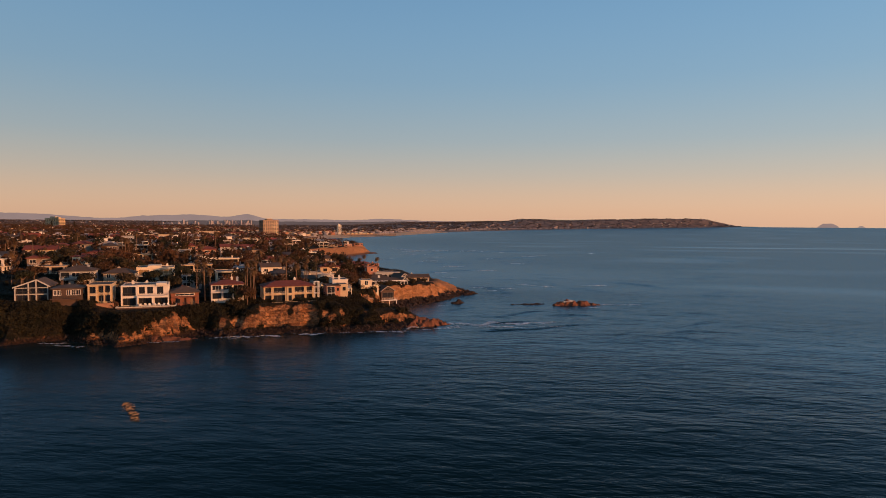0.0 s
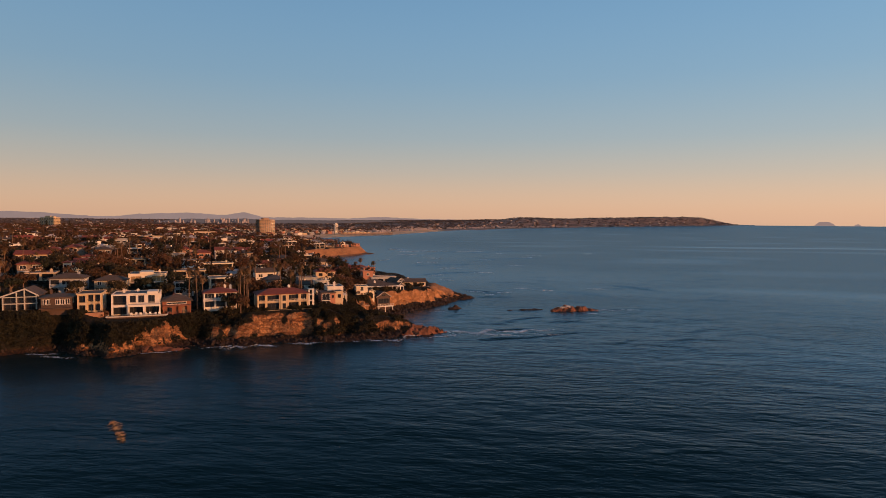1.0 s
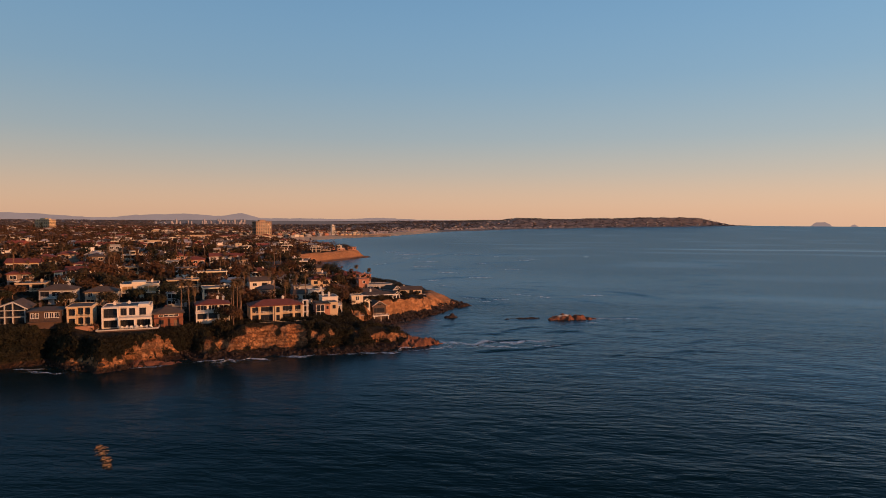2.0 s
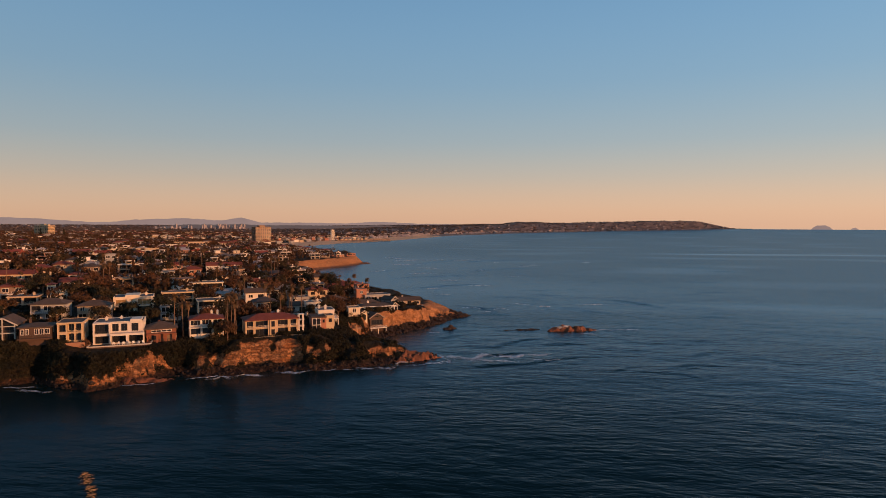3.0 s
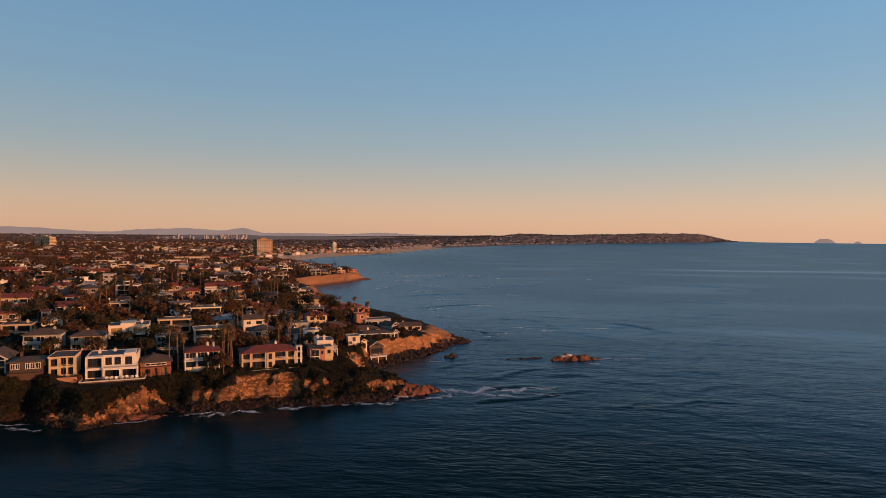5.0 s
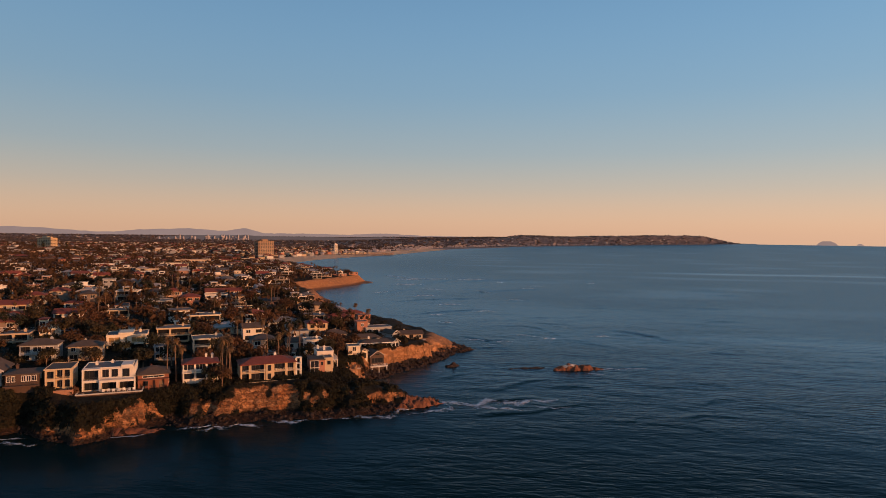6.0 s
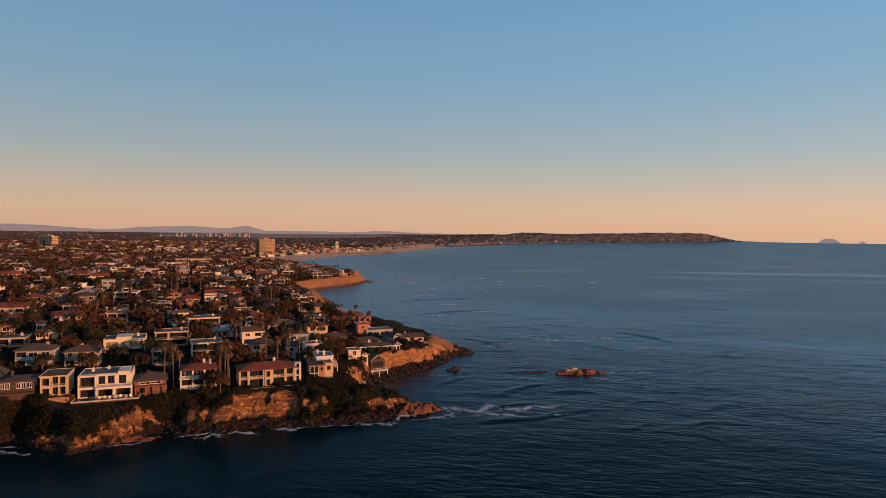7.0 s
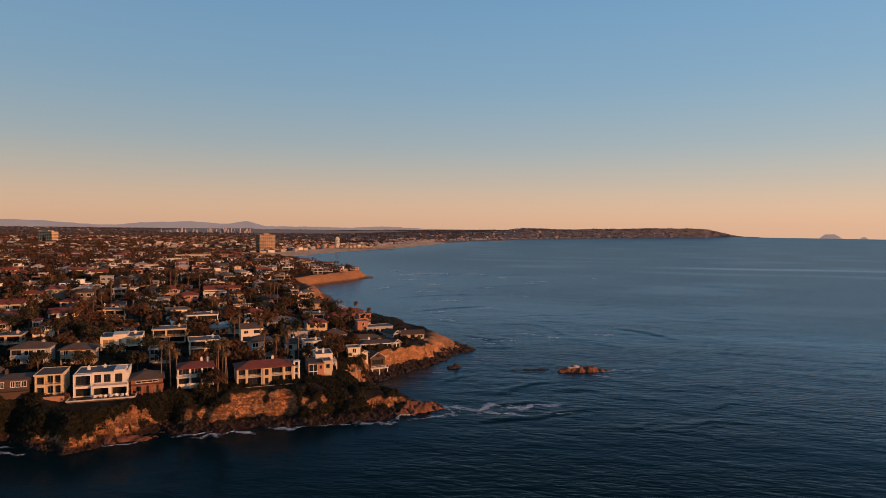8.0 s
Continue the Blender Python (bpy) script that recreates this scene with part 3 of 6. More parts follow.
def lattice(xs, zs, solid, y0, y1):
    """One connected mesh of upright bars: the cells of a grid that are solid, with depth."""
    bm, cache = bmesh.new(), {}

    def vert(i, j, k):
        if (i, j, k) not in cache:
            cache[i, j, k] = bm.verts.new((xs[i], (y0, y1)[k], zs[j]))
        return cache[i, j, k]

    nx, nz = len(xs) - 1, len(zs) - 1
    full = lambda i, j: 0 <= i < nx and 0 <= j < nz and solid(i, j)
    for i in range(nx):
        for j in range(nz):
            if not full(i, j):
                continue
            bm.faces.new([vert(i, j, 0), vert(i + 1, j, 0), vert(i + 1, j + 1, 0), vert(i, j + 1, 0)])
            bm.faces.new([vert(i, j, 1), vert(i, j + 1, 1), vert(i + 1, j + 1, 1), vert(i + 1, j, 1)])
            if not full(i - 1, j):
                bm.faces.new([vert(i, j, 0), vert(i, j + 1, 0), vert(i, j + 1, 1), vert(i, j, 1)])
            if not full(i + 1, j):
                bm.faces.new([vert(i + 1, j, 0), vert(i + 1, j, 1), vert(i + 1, j + 1, 1), vert(i + 1, j + 1, 0)])
            if not full(i, j - 1):
                bm.faces.new([vert(i, j, 0), vert(i, j, 1), vert(i + 1, j, 1), vert(i + 1, j, 0)])
            if not full(i, j + 1):
                bm.faces.new([vert(i, j + 1, 0), vert(i + 1, j + 1, 0), vert(i + 1, j + 1, 1), vert(i, j + 1, 1)])
    return bm


WIN_CACHE = {}


def win(root, x, y, z, w, h, face=0, dark=False, split=2, rich=True):
    """A window with its frame standing a little proud of the wall; face 0 front, 1 right, 2 back, 3 left."""
    key = (round(w, 2), round(h, 2), dark, split, rich)
    if key not in WIN_CACHE:
        t, fm = 0.11, DARKTRIM if dark == 1 else TRIM
        xs = [-w / 2, -w / 2 + t]
        for k in range(1, split):
            c = -w / 2 + w * k / split
            xs += [c - 0.045, c + 0.045]
        xs += [w / 2 - t, w / 2]
        bm = lattice(xs, [-h / 2, -h / 2 + t, h / 2 - t, h / 2], lambda i, j: i % 2 == 0 or j != 1, -0.10, 0.10)
        pane = boxes((-w / 2 + t, w / 2 - t, -0.03, 0.05, -h / 2 + t, h / 2 - t))
        a, b = bpy.data.meshes.new("window"), bpy.data.meshes.new("pane")
        bm.to_mesh(a), pane.to_mesh(b)
        a.materials.append(fm), b.materials.append(CURTAIN if dark == 2 else GLASS)
        bm.free(), pane.free()
        WIN_CACHE[key] = (a, b)
    a, b = WIN_CACHE[key]
    ob = shared("window", a, root, pose(x, y, z, 0, 0, (0, 90, 180, -90)[face]))
    if b:
        shared("pane", b, ob, Matrix())
    return ob


def hip_roof(root, x0, x1, y0, y1, z, h, m, over=0.6, gable=False, label=""):
    bm = bmesh.new()
    x0, x1, y0, y1 = x0 - over, x1 + over, y0 - over, y1 + over
    w, d = x1 - x0, y1 - y0
    if w >= d:
        k = 0.0 if gable else d / 2
        ra, rb = (x0 + k, (y0 + y1) / 2), (x1 - k, (y0 + y1) / 2)
    else:
        k = 0.0 if gable else w / 2
        ra, rb = ((x0 + x1) / 2, y0 + k), ((x0 + x1) / 2, y1 - k)
    t = 0.22
    lo = [bm.verts.new((a, b, z)) for a, b in ((x0, y0), (x1, y0), (x1, y1), (x0, y1))]
    up = [bm.verts.new((v.co.x, v.co.y, z + t)) for v in lo]
    r = [bm.verts.new((*ra, z + t + h)), bm.verts.new((*rb, z + t + h))]
    bm.faces.new(lo[::-1])
    for i in range(4):
        bm.faces.new((lo[i], lo[(i + 1) % 4], up[(i + 1) % 4], up[i]))
    if w >= d:
        fs = ((up[0], up[1], r[1], r[0]), (up[1], up[2], r[1]), (up[2], up[3], r[0], r[1]), (up[3], up[0], r[0]))
    else:
        fs = ((up[0], up[1], r[0]), (up[1], up[2], r[1], r[0]), (up[2], up[3], r[1]), (up[3], up[0], r[0], r[1]))
    for q in fs:
        bm.faces.new(q)
    return part("roof", bm, m, root, label)


def flat_roof(root, x0, x1, y0, y1, z, m, trim, over=0.25, up=0.35):
    """A flat roof inside a low parapet."""
    x0, x1, y0, y1 = x0 - over, x1 + over, y0 - over, y1 + over
    ob = part("roof", boxes((x0 + 0.25, x1 - 0.25, y0 + 0.25, y1 - 0.25, z + 0.004, z + 0.12)), m, root)
    t = 0.25
    part("parapet", boxes((x0, x1, y0, y0 + t, z - 0.15, z + up), (x0, x1, y1 - t, y1, z - 0.15, z + up),
                          (x0, x0 + t, y0 + t, y1 - t, z - 0.15, z + up), (x1 - t, x1, y0 + t, y1 - t, z - 0.15, z + up)), trim, root)
    return ob


def chimney(root, x, y, z0, z1, m, s=0.8):
    part("chimney", boxes((x - s / 2, x + s / 2, y - s / 2, y + s / 2, z0, z1), (x - s / 2 - 0.1, x + s / 2 + 0.1, y - s / 2 - 0.1, y + s / 2 + 0.1, z1, z1 + 0.15),
                          (x - 0.2, x + 0.2, y - 0.2, y + 0.2, z1 + 0.15, z1 + 0.5)), m, root)


def rail(root, x0, x1, y, z, m=None, h=1.0, side=None):
    """A balcony rail: posts, a top bar and thin bars; side: runs from y to side along x0 instead."""
    n = max(2, int((abs(x1 - x0) if side is None else abs(side - y)) / 1.2))
    ln = abs(x1 - x0) if side is None else abs(side - y)
    xs = []
    for i in range(n + 1):
        c = ln * i / n
        xs += [c - 0.035, c + 0.035]
    bm = lattice(xs, [0, 0.12, 0.16, 0.48, 0.52, h - 0.07, h], lambda i, j: i % 2 == 0 or j in (1, 3, 5), -0.03, 0.03)
    part("railing", bm, m or DARKTRIM, root, at=pose(min(x0, x1), y, z) if side is None else pose(x0, min(y, side), z, 0, 0, 90))


def walls(root, x0, x1, y0, y1, z0, z1, m, label=""):
    return part("wall", boxes((x0, x1, y0, y1, z0, z1)), m, root, label)


def columns(root, xs, y, z0, z1, m, s=0.4):
    for x in xs:
        part("column", boxes((x - s / 2, x + s / 2, y - s / 2, y + s / 2, z0, z1), (x - s * 0.65, x + s * 0.65, y - s * 0.65, y + s * 0.65, z1 - 0.18, z1 - 0.004)), m, root)


def bay_frame(root, x0, x1, z0, z1, y0, y1, m, t=0.45, split=3, pale=1):
    """A deep framed opening with glazing at its back."""
    part("bay_frame", boxes((x0, x0 + t, y0, y1, z0, z1), (x1 - t, x1, y0, y1, z0, z1), (x0 + t, x1 - t, y0, y1, z1 - t, z1)), m, root)
    win(root, (x0 + x1) / 2, y1 - 0.12, (z0 + z1 - t) / 2, x1 - x0 - 2 * t - 0.02, z1 - z0 - t - 0.04, 0, pale, split)


def door(root, x, y, z, m=None, w=1.1, h=2.1, face=0):
    ob = part("door", boxes((-w / 2, w / 2, -0.08, 0.05, 0, h)), m or WOOD, root, at=pose(x, y, z, 0, 0, (0, 90, 180, -90)[face]))
    part("handle", boxes((w / 2 - 0.2, w / 2 - 0.12, -0.16, -0.08, 1.0, 1.15)), STEEL, ob)


def villa(x, y, turn, w, d, floors, roof, wm, rm, label, z=None, seed=0, balcony=False, upper=1.0, gable=False, group="", rich=True, chim=True, sh=2.9):
    """A house of one to three storeys; x, y is its front left corner, turn the way its front runs."""
    rnd = random.Random(seed * 31 + int(w * 10))
    root = thing("house", pose(x, y, gz(x, y) if z is None else z, 0, 0, turn), label, "house", group)
    H = floors * sh
    if upper < 1.0 and floors > 1:  # the top floor stands on part of the one below
        walls(root, 0, w, 0, d, -2.5, H - sh, wm)
        ux0, ux1 = (w * (1 - upper), w) if rnd.random() < 0.5 else (0, w * upper)
        walls(root, ux0, ux1, 1.6, d, H - sh + 0.004, H, wm)
        flat_roof(root, 0, w, 0, d, H - sh, GRAVEL, wm, 0.1, 0.2)
        rail(root, 0.2, w - 0.2, 0.25, H - sh + 0.15)
        rx0, rx1, ry0 = ux0, ux1, 1.6
    else:
        walls(root, 0, w, 0, d, -2.5, H, wm)
        rx0, rx1, ry0 = 0, w, 0
    if roof == "flat":
        flat_roof(root, rx0, rx1, ry0, d, H, rm, wm)
    else:
        hip_roof(root, rx0, rx1, ry0, d, H + 0.004, min(rx1 - rx0, d) * 0.22, rm, 0.6, roof == "gable")
    if roof == "gable":
        a, b = rx1 - rx0, d - ry0
        hh = min(a, b) * 0.22
        for c in ((rx0 + 0.01, rx1 - 0.16) if a >= b else (ry0 + 0.01, d - 0.16)):
            bm = bmesh.new()
            if a >= b:
                tri = [((c + o), y, z) for o in (0, 0.15) for y, z in ((ry0, H), (d, H), ((ry0 + d) / 2, H + hh))]
            else:
                tri = [(x, c + o, z) for o in (0, 0.15) for x, z in ((rx0, H), (rx1, H), ((rx0 + rx1) / 2, H + hh))]
            v = [bm.verts.new(q) for q in tri]
            for q in ((0, 1, 2), (3, 5, 4), (0, 3, 4, 1), (1, 4, 5, 2), (2, 5, 3, 0)):
                bm.faces.new([v[k] for k in q])
            bmesh.ops.recalc_face_normals(bm, faces=bm.faces[:])
            part("gable_wall", bm, wm, root)
    for f in range(floors):
        zc, top = f * sh + 1.5, f == floors - 1 and upper < 1.0 and floors > 1
        xa, xb, yf = (rx0, rx1, 1.6) if top else (0, w, 0)
        k = max(1, int((xb - xa) / 3.4))
        for i in range(k):
            ww = rnd.choice((1.5, 2.0, 2.6, 2.8)) if rich else 2.4
            if f == 0 and i == k // 2 and rnd.random() < 0.6:
                door(root, xa + (i + 0.5) * (xb - xa) / k, yf, 0)
            else:
                win(root, xa + (i + 0.5) * (xb - xa) / k, yf, zc, min(ww, (xb - xa) / k - 0.5), 1.5 if rnd.random() < 0.6 else 1.9, 0, rnd.random() < 0.3, 2, rich)
        for i in range(max(1, int((d - yf) / 4.5))):
            yy = yf + (i + 0.5) * (d - yf) / max(1, int((d - yf) / 4.5))
            win(root, xb, yy, zc, 1.5, 1.4, 1, False, 2, rich)
        if f:
            win(root, xa, (yf + d) / 2, zc, 1.5, 1.4, 3, False, 2, rich)
    if balcony and floors > 1:
        part("balcony", boxes((0.3, w - 0.3, -1.4, 0.0, sh - 0.2, sh)), wm, root)
        rail(root, 0.4, w - 0.4, -1.32, sh, WHITE if rnd.random() < 0.5 else DARKTRIM)
        columns(root, (0.6, w - 0.6), -1.15, -1.5, sh - 0.2, wm, 0.3)
    if chim:
        chimney(root, rx0 + (rx1 - rx0) * rnd.uniform(0.2, 0.8), d * 0.6, H - 0.2, H + (0.9 if roof == "flat" else 1.9), wm)
    return root


def modern(x, y, turn, w, d, wm, label, z=None, cuts=(0.0, 0.5, 1.0), pent=False, group="", sh=3.0, deep=1.4, name="modern_house", rail_mat=None, pale=1, over=0.45):
    """A flat-roofed house with projecting slabs, framed glazed bays above and a recessed ground floor."""
    r = thing(name, pose(x, y, gz(x, y) if z is None else z, 0, 0, turn), label, "house", group)
    H = 2 * sh
    walls(r, 0, w, deep, d, -2.5, H, wm)
    for a, b in zip(cuts[:-1], cuts[1:]):
        bay_frame(r, a * w + (0.004 if a else 0), b * w, sh + 0.004, H - 0.02, 0, deep, wm, 0.35 if pale == 1 else 0.7, max(2, int((b - a) * w / 2)), pale)
        win(r, (a + b) / 2 * w, deep, sh / 2 - 0.1, (b - a) * w - 1.3, sh - 0.7, 0, True, max(2, int((b - a) * w / 2.2)))
    part("floor_slab", boxes((-0.3, w + 0.3, -1.1, deep - 0.004, sh - 0.28, sh)), wm, r)
    columns(r, (0.2, w * 0.5, w - 0.2), -0.7, -2.0, sh - 0.28, wm, 0.32)
    rail(r, -0.2, w + 0.2, -1.02, sh, rail_mat or wm, 0.9)
    flat_roof(r, 0, w, 0, d, H, GRAVEL, wm, over, 0.3)
    for yy in (deep + 1.8, deep + 5.2):
        if yy < d - 0.8:
            win(r, w, yy, sh * 1.5, 2.2, 1.7, 1, True)
            win(r, w, yy, sh * 0.5, 1.8, 1.6, 1, True)
    win(r, 0, d * 0.55, sh * 1.5, 1.8, 1.5, 3, True)
    if pent:
        walls(r, w * 0.25, w * 0.62, d * 0.4, d - 0.6, H + 0.13, H + 2.3, wm)
        flat_roof(r, w * 0.25, w * 0.62, d * 0.4, d - 0.6, H + 2.3, GRAVEL, wm, 0.3, 0.15)
        win(r, w * 0.43, d * 0.4, H + 1.25, w * 0.24, 1.3, 0, True)
    chimney(r, w * 0.8, d * 0.6, H + 0.1, H + 1.0, wm)
    return r


# ---- the houses along the bluff ----
def white_villa():
    r = thing("white_villa", pose(-134.4, 186.3, 10.0, 0, 0, 28) @ Matrix.Diagonal((0.96, 1, 1, 1)), "large white modern two-storey villa with flat roof and terrace", "house")
    walls(r, 0, 15.2, 1.8, 12, -2.5, 6.6, WHITE)
    flat_roof(r, 0, 15.2, 1.8, 12, 6.6, GRAVEL, WHITE, 0.0, 0.35)
    walls(r, 11.2, 14.6, 1.4, 8, 6.62, 7.5, WHITE)
    part("floor_slab", boxes((0, 15.2, 0, 1.8, 3.05, 3.35), (5.2, 15.6, -1.2, 0.0, 3.05, 3.35)), WHITE, r)
    bay_frame(r, 0, 5.2, 0, 3.05, 0, 1.8, WHITE)
    bay_frame(r, 0, 5.2, 3.354, 6.9, 0, 1.8, WHITE)
    for x0, x1 in ((5.2, 10.4), (10.4, 15.6)):
        bay_frame(r, x0 + 0.01, x1, 0, 3.04, -1.2, 1.8, WHITE, 0.35, 4)
    for x in (6.6, 9.3):
        win(r, x, 1.8, 5.0, 1.9, 2.4, 0, True, 2)
    win(r, 12.6, 1.8, 4.9, 2.1, 2.6, 0, True, 2)
    win(r, 15.2, 4.6, 4.9, 1.8, 1.9, 1)
    win(r, 15.2, 8.6, 4.9, 1.8, 1.9, 1)
    win(r, 15.2, 6.5, 1.5, 2.2, 1.9, 1)
    win(r, 0, 6.0, 4.9, 1.6, 1.6, 3)
    rail(r, 5.4, 15.4, -1.1, 3.35, WHITE, 0.9)
    rail(r, 0.45, 4.75, 0.1, 3.36, DARKTRIM, 0.9)
    rail(r, 15.5, 15.5, -1.1, 3.35, WHITE, 0.9, 1.7)
    chimney(r, 3.2, 7.5, 6.7, 7.6, WHITE)
    chimney(r, 7.6, 9.5, 6.7, 7.4, WHITE)
    part("terrace", boxes((-0.8, 17.8, -4.0, -1.2, -1.2, -0.05), (-0.8, 5.2, -1.2, 0, -1.2, -0.05)), BROWN, r)
    part("terrace_wall", boxes((-1.2, 18.0, -4.35, -4.0, -0.15, 0.22), (17.8, 18.1, -4.0, 1.5, -0.15, 0.22), (-1.2, -0.9, -4.0, 1.5, -0.15, 0.22)), CONCRETE, r)
    part("pool", boxes((-0.2, 4.2, -3.5, -1.9, -0.05, 0.01)), GLASS, r, "small dark plunge pool")
    return r


def lounge(x, y, z, turn):
    t = thing("garden_chair", pose(x, y, z, 0, 0, turn), "white outdoor chair on the villa terrace", "chair", "terrace chairs")
    part("seat", boxes((-0.35, 0.35, -0.35, 0.35, 0.32, 0.45)), TRIM, t)
    part("backrest", boxes((-0.35, 0.35, 0.28, 0.38, 0.45, 0.95)), TRIM, t)
    for a in (-0.3, 0.3):
        for b in (-0.3, 0.3):
            part("leg", boxes((a - 0.03, a + 0.03, b - 0.03, b + 0.03, 0, 0.32)), TRIM, t)
    return t


white_villa()
wv = pose(-134.4, 186.3, 9.95, 0, 0, 28)
first = None
for i in range(7):
    m = wv @ pose(6.2 + i * 1.45, -2.4 + 0.35 * math.sin(i * 2.1), 0, 0, 0, 40 * math.sin(i * 3.3))
    if first is None:
        first = lounge(0, 0, 0, 0)
        first.matrix_basis = m
    else:
        copy_thing(first, m)


def red_roof_house():
    r = thing("red_roof_house", pose(-93.4, 209.4, 9.2, 0, 0, 32), "long cream two-storey house with red tiled roof and balconies", "house")
    walls(r, 0, 18.4, 1.5, 9.5, -2.5, 5.7, CREAM)
    hip_roof(r, 0, 18.4, -0.1, 9.5, 5.7, 1.7, TILE, 0.5)
    part("floor_slab", boxes((0, 18.4, 0, 1.5, 2.75, 2.95)), CREAM, r)
    xs = [0.0, 4.4, 8.4, 9.2, 13.0, 18.4]
    for a, b in ((0.0, 3.2), (3.2, 8.2), (10.6, 15.4), (15.4, 18.4)):
        win(r, (a + b) / 2, 1.48, 4.25, b - a - 0.9, 2.0, 0, True, 3)
        win(r, (a + b) / 2, 1.48, 1.3, b - a - 0.7, 2.2, 0, True, 3)
    part("entrance_tower", boxes((8.3, 10.5, -0.3, 1.5, 0, 5.69)), CREAM, r)
    win(r, 9.4, -0.3, 4.3, 1.2, 2.0, 0, True, 1)
    win(r, 9.4, -0.3, 1.4, 1.2, 2.0, 0, True, 1)
    for x in (0.2, 3.2, 7.9, 10.9, 15.4, 18.2):
        part("column", boxes((x - 0.2, x + 0.2, 0.0, 0.4, 0, 2.75), (x - 0.2, x + 0.2, 0.0, 0.4, 2.95, 5.69)), CREAM, r)
    rail(r, 0.3, 8.2, 0.1, 2.95, WHITE, 0.9)
    rail(r, 10.6, 18.2, 0.1, 2.95, WHITE, 0.9)
    part("stair_tower", boxes((18.6, 18.9, -0.2, 0.1, 0, 7.2), (20.2, 20.5, -0.2, 0.1, 0, 7.2), (18.6, 18.9, 1.6, 1.9, 0, 7.2), (20.2, 20.5, 1.6, 1.9, 0, 7.2),
                              (18.5, 20.6, -0.3, 2.0, 2.7, 2.95), (18.5, 20.6, -0.3, 2.0, 5.0, 5.2), (18.5, 20.6, -0.3, 2.0, 7.0, 7.3)), WHITE, r, "white open stair tower")
    chimney(r, 12.2, 5.5, 6.6, 8.2, WHITE)
    for y in (3.5, 7.2):
        win(r, 18.4, y, 4.2, 1.5, 1.6, 1)
    part("terrace", boxes((2.0, 18.0, -2.2, 0.0, -2.4, -0.05)), PAVER, r)
    part("terrace_wall", boxes((2.6, 19.0, -2.6, -2.2, -2.9, 0.25), (2.4, 2.8, -2.6, 1.4, -2.9, 0.25)), CREAM, r)
    return r


red_roof_house()


def gable_glass_house():
    r = thing("glass_gable_house", pose(-164.6, 175.4, 12.2, 0, 0, 28) @ Matrix.Diagonal((0.92, 1, 0.95, 1)), "beach house with glazed front, white frame greyed for shade and brown pitched roof", "house")
    walls(r, 0, 10.5, 1.2, 11, -2.5, 4.6, BROWN)
    rake = [(-0.5, 4.7), (6.9, 7.3), (11.2, 4.8)]
    bm = bmesh.new()
    lo = [bm.verts.new((x, y, z)) for y in (-0.2, 11.4) for x, z in rake]
    up = [bm.verts.new((v.co.x, v.co.y, v.co.z + 0.3)) for v in lo]
    for q in ((0, 1, 4, 3), (1, 2, 5, 4)):
        bm.faces.new([up[i] for i in q]), bm.faces.new([lo[i] for i in q[::-1]])
    for i, j in ((0, 1), (1, 2), (5, 4), (4, 3), (2, 5), (3, 0)):
        bm.faces.new((lo[i], lo[j], up[j], up[i]))
    part("roof", bm, SHINGLE, r, "brown pitched roof with wide eaves")
    # boards and frame are white; their concrete grey holds the front's shade
    for (xa, za), (xb, zb) in zip(rake[:-1], rake[1:]):  # pale boards along the front edge of the roof
        bm = bmesh.new()
        v = [bm.verts.new((x, y, z)) for y in (-0.36, -0.22) for x, z in ((xa, za - 0.12), (xb, zb - 0.12), (xb, zb + 0.36), (xa, za + 0.36))]
        for q in ((0, 1, 2, 3), (7, 6, 5, 4), (0, 4, 5, 1), (1, 5, 6, 2), (2, 6, 7, 3), (3, 7, 4, 0)):
            bm.faces.new([v[k] for k in q])
        bmesh.ops.recalc_face_normals(bm, faces=bm.faces[:])
        part("bargeboard", bm, CONCRETE, r)
    bm = bmesh.new()
    for y in (1.2, 10.8):
        v = [bm.verts.new((x, y + o, z)) for o in (0, 0.15) for x, z in ((0, 4.6), (10.5, 4.6), (6.9, 7.2))]
        for q in ((0, 1, 2), (3, 5, 4), (0, 3, 4, 1), (1, 4, 5, 2), (2, 5, 3, 0)):
            bm.faces.new([v[k] for k in q])
    bmesh.ops.recalc_face_normals(bm, faces=bm.faces[:])
    part("gable_wall", bm, GLASS, r, "dark glazed gable")
    for x, z in ((0.0, 4.7), (4.1, 6.2), (6.5, 7.1), (10.1, 5.2)):
        part("column", boxes((x, x + 0.35, -0.1, 0.3, -1.5, z)), CONCRETE, r)
    part("floor_slab", boxes((0, 10.5, -0.2, 1.196, 2.2, 2.5)), CONCRETE, r)
    part("cross_beam", boxes((0.35, 10.1, -0.06, 0.2, 4.5, 4.75)), CONCRETE, r)
    for x0, x1 in ((0.4, 4.0), (4.5, 6.4), (6.9, 10.0)):
        win(r, (x0 + x1) / 2, 1.2, 1.1, x1 - x0 - 0.1, 2.1, 0, True, 2)
        win(r, (x0 + x1) / 2, 1.2, 3.5, x1 - x0 - 0.1, 1.9, 0, True, 2)
    rail(r, 0.3, 10.2, -0.1, 2.5)


gable_glass_house()


